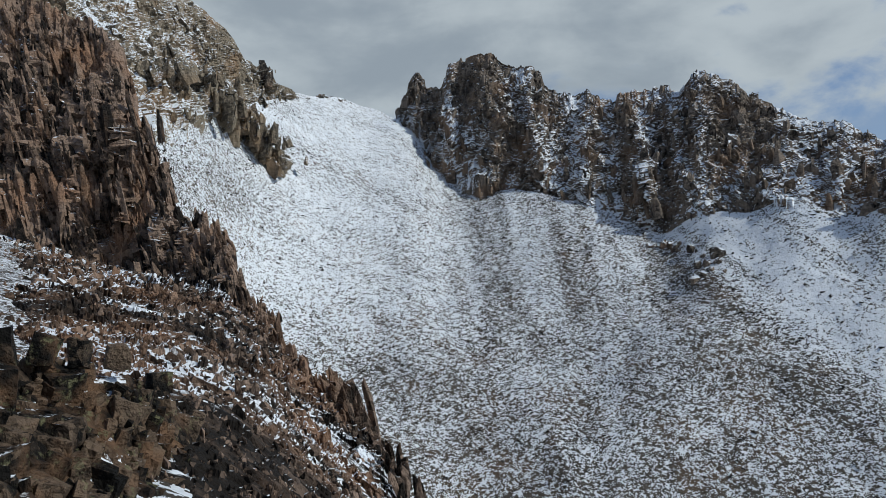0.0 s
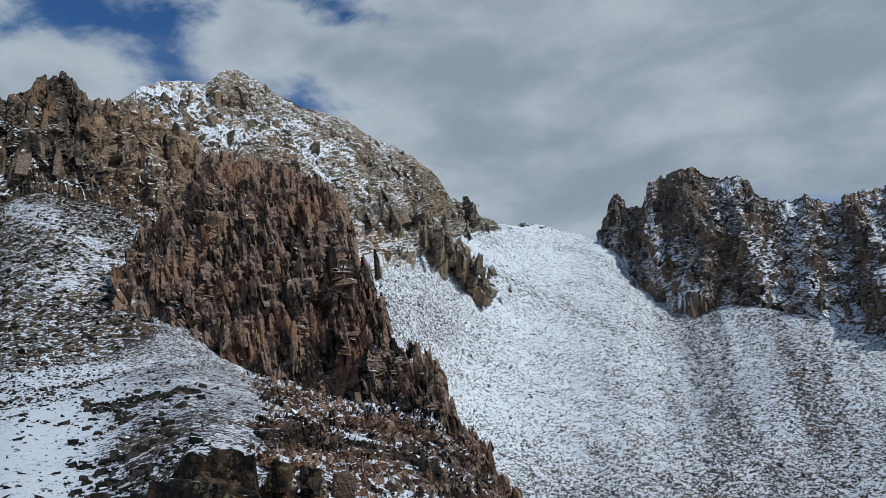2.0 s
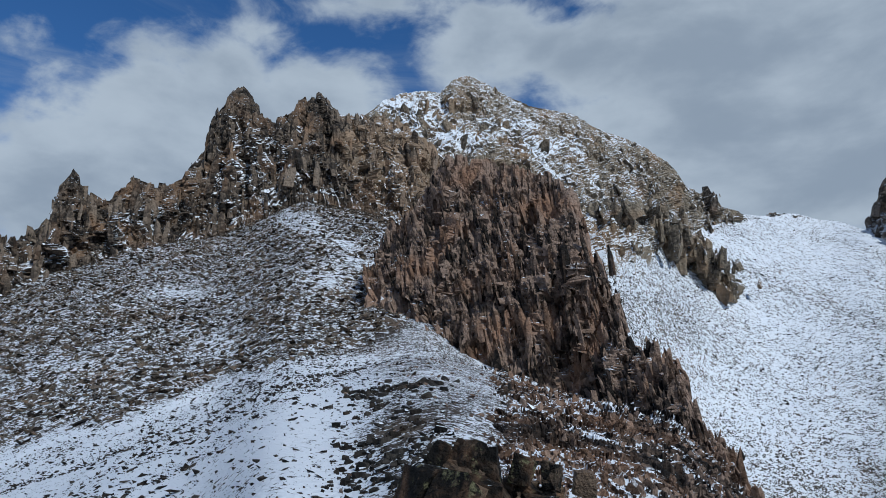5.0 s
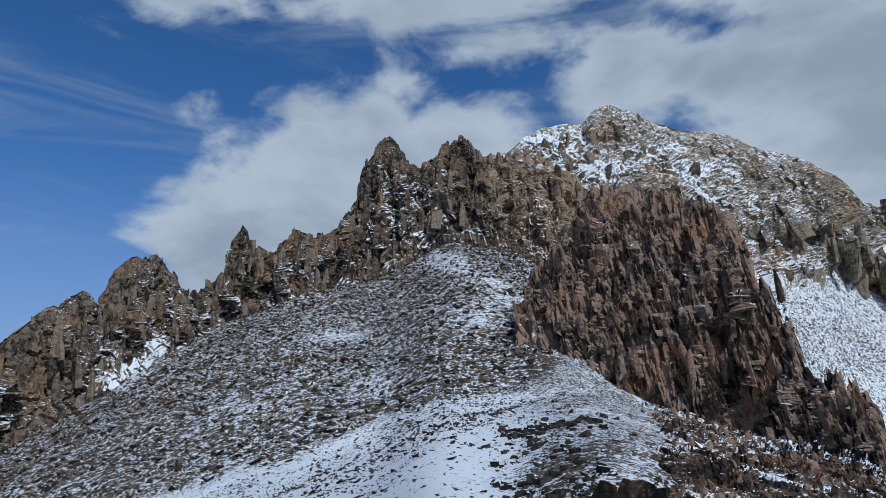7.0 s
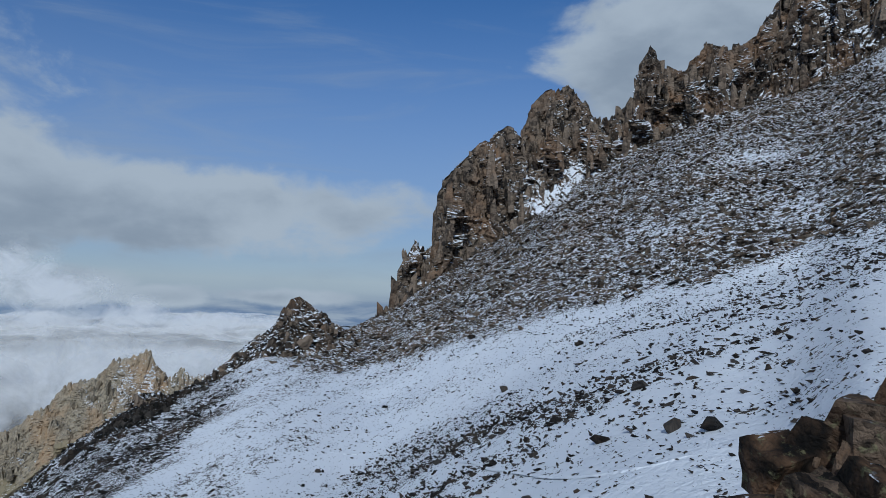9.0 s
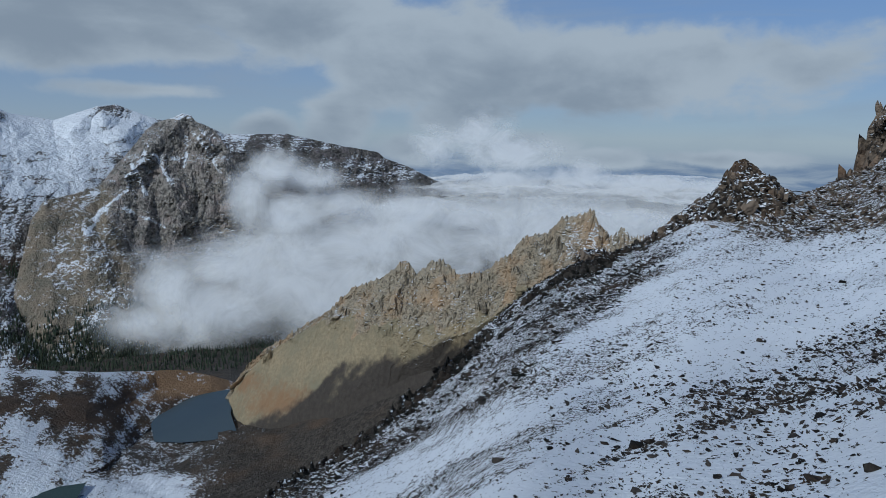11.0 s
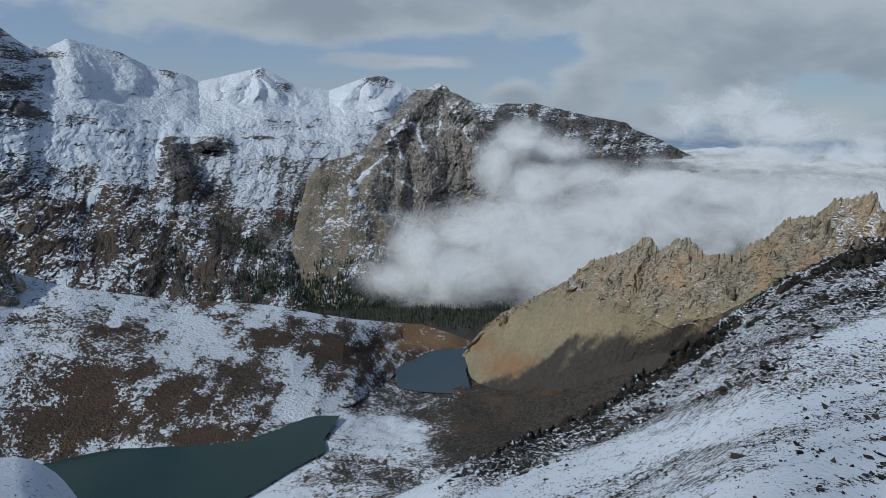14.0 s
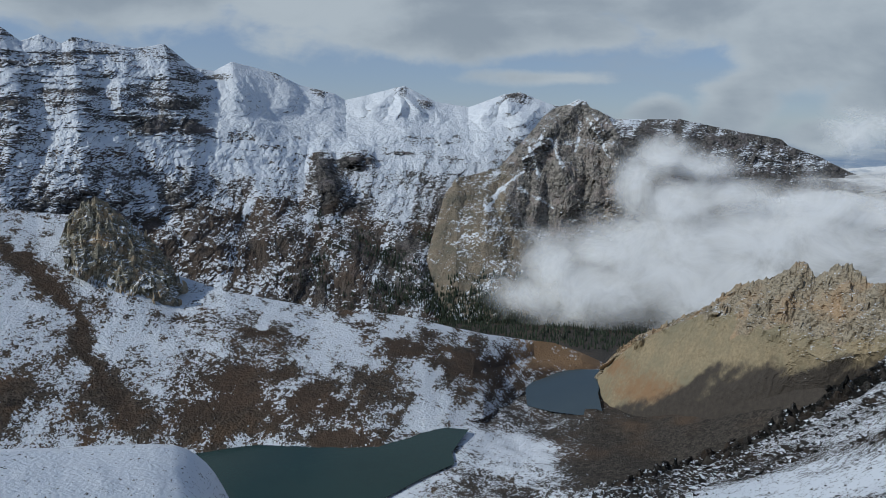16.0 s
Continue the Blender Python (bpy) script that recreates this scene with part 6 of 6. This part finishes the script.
X_TOP = [(172.2, 1215, -9.0), (171.4, 1210, -7.0), (170.6, 1205, -6.3), (169.8, 1200, -6.0), (169.0, 1200, -6.5), (167.9, 1195, -7.7), (166.6, 1190, -8.7), (165.6, 1185, -10.0), (164.8, 1180, -11.6), (164.2, 1175, -13.0)]
X_FOOT = [(172.2, 1170, -10.0), (170.5, 1150, -11.3), (168.5, 1135, -12.3), (166.5, 1125, -13.0), (164.2, 1120, -14.0)]
landform("hill_crag", "blocky olive-grey crag above the snowy hillside", OLIVE_ROCK, 164.2, 172.2, 0.07,
         [shifted(X_FOOT, -12, -1.0), X_FOOT, X_TOP, shifted(X_TOP, 40, -0.6), shifted(X_TOP, 130, -4)], [4, 60, 8, 6], 7.0, 7.0, 33, 0.52, tall=2.0, jag=8.0)
shards("hill_crag", "rock_pinnacle", 120, 60, 8.0, 26.0, 2.2, OLIVE_ROCK, 8.0)
shards("tan_ridge", "rock_pinnacle", 500, 160, 4.0, 17.0, 2.8, GOLD_ROCK, 9.0)


# ---------------------------------------------------------------- conifers in the deep valley
def conifers():
    m = bpy.data.materials.new("dark_needles")
    m.use_nodes = True
    n = Nodes(m.node_tree)
    col = n.mix(n.add("ShaderNodeNewGeometry").outputs["Random Per Island"], (0.012, 0.020, 0.012, 1), (0.045, 0.060, 0.034, 1))
    n.add("ShaderNodeOutputMaterial", {0: n.add("ShaderNodeBsdfPrincipled", {"Base Color": col, "Roughness": 0.9}).outputs[0]})
    shapes = []
    for _ in range(6):
        k, co, fa = 6, [], []
        for tier, (w0, lo, hi) in enumerate([(0.5, 0.0, 0.5), (0.38, 0.28, 0.75), (0.24, 0.55, 1.0)]):
            b = len(co)
            co += [(math.cos(j * 6.283 / k + tier) * w0 * rng.uniform(0.6, 1.1), math.sin(j * 6.283 / k + tier) * w0 * rng.uniform(0.6, 1.1), lo) for j in range(k)] + [(0, 0, hi)]
            fa += [(b + j, b + (j + 1) % k, b + k) for j in range(k)]
        shapes.append((np.array(co), np.array(fa)))
    pos = []
    for name, a0, a1, lo, hi in (("far_range", 138, 158, 0.0, 0.22), ("pyramid_mountain", 130, 147, 0.0, 0.16)):
        P = FACES[name][1]
        az = np.degrees(np.arctan2(-P[..., 0], P[..., 1]))
        up_ = np.linspace(0, 1, len(P))[:, None]
        w_ = between(az, a0, a0 + 4) * between(az, a1, a1 - 4) * between(fbm(P / 110.0, 4, 95), -0.12, 0.2) * between(up_ + 0.25 * fbm(P / 90.0, 3, 96), hi, lo)
        pos.append(on_grid(P, w_, 1500)[0])
    pos.append(on_grid(G, (gaz > 122) * (gaz < 166) * between(gr, 1350, 1500) * between(gr, 2500, 2200), 6500)[0])
    pos = np.concatenate(pos)
    t = rng.uniform(9, 20, len(pos))
    size = np.stack([t * 0.36, t * 0.36, t], -1)
    me = joined("forest", shapes, pos, size, turns(len(pos), 2.0), m)
    tagged(new("forest", me), "dark conifer forest on the valley floor", "trees", kind="stuff")


conifers()

# broken rock band along the edge of the slope
E_TOP = [(97.5, 158, -7.6), (98.5, 156, -8.6), (100, 152, -8.9), (101.5, 149, -9.4), (103, 146, -10.1), (104.5, 143, -11.2), (106, 140, -12.5), (107.5, 137, -13.8), (109, 134, -15.3), (111, 130, -16.7), (113, 126, -18.2), (115.4, 122, -20.3), (118, 114, -22.6), (121, 107, -24.3), (124, 101, -25.8), (128, 93, -27.4)]
E_FOOT = [(97.5, 148, -8.8), (99, 136, -11.0), (101, 118, -12.9), (102.7, 108, -14.2), (104.5, 100, -15.8), (106.6, 95, -17.2), (109.6, 98, -18.8), (112, 102, -20.3), (115.2, 100, -22.3), (118, 98, -24.3), (121, 94, -26.0), (124, 90, -27.2), (128, 84, -28.6)]


def rim_cover(P, az, row):
    return 0.30 + 0.75 * fbm(P / 9.0, 4, 78) + 0.25 * between(row, 1.35, 1.0) + 0.12 * between(az, 110, 118), 0.0 * az


landform("rim_crag", "dark broken rock band with snow along the slope edge", RIM_ROCK, 97.5, 128.0, 0.06, [shifted(E_FOOT, -5, -1.4), E_FOOT, E_TOP, shifted(E_TOP, 6, -1.2), shifted(E_TOP, 22, -12)], [4, 110, 8, 5], 0.75, 1.3, 44, tall=1.5, jag=2.2, category="rock", snow_fn=rim_cover)
shards("rim_crag", "rock", 5200, 290, 0.35, 1.9, 1.3, RIM_ROCK, 16.0, snow=0.26)

# single boulders on the near snow
BOULDER_MESHES = shape_meshes("boulder", BOULDERS, STONE_ROCK, 0.34)
for az, el, size in [(97.2, -23.4, 1.0), (96.2, -23.0, 0.8), (95.4, -22.9, 0.55), (98.6, -23.6, 0.5), (99.5, -20.8, 0.5), (88.6, -14.6, 0.9), (85.2, -14.8, 0.8), (79.4, -16.2, 0.7), (83.5, -9.8, 1.0), (74.0, -8.2, 1.3), (70.2, -10.4, 1.0), (72.0, -16.5, 0.9),
                     (66.5, -11.6, 0.9), (61.2, -10.2, 1.1), (58.4, -9.9, 1.1), (63.8, -7.4, 1.2), (68.4, -4.4, 1.6), (77.5, -20.5, 0.6), (80.6, -22.0, 0.6), (84.2, -23.5, 0.7), (90.8, -24.6, 0.5), (104.2, -24.2, 0.6), (108.4, -25.4, 0.7), (112.6, -25.6, 0.6)]:
    p = footing(az, el)
    ob = new("boulder", BOULDER_MESHES[int(rng.integers(0, 10))])
    ob.matrix_world = placed((p[0], p[1], p[2] + size * 0.12), np.array([size * 1.2, size, size * 0.9]), turns(1, 12.0)[0])
    tagged(ob, "dark brown angular boulder half sunk in snow", "boulder", "boulders on the snow slope")
shards("far_range", "rock_pinnacle", 200, 200, 6.0, 20.0, 1.3, FAR_ROCK, 12.0, ridge_only=True)
shards("pyramid_mountain", "rock_pinnacle", 90, 90, 6.0, 18.0, 1.5, PYRAMID_ROCK, 10.0, ridge_only=True)
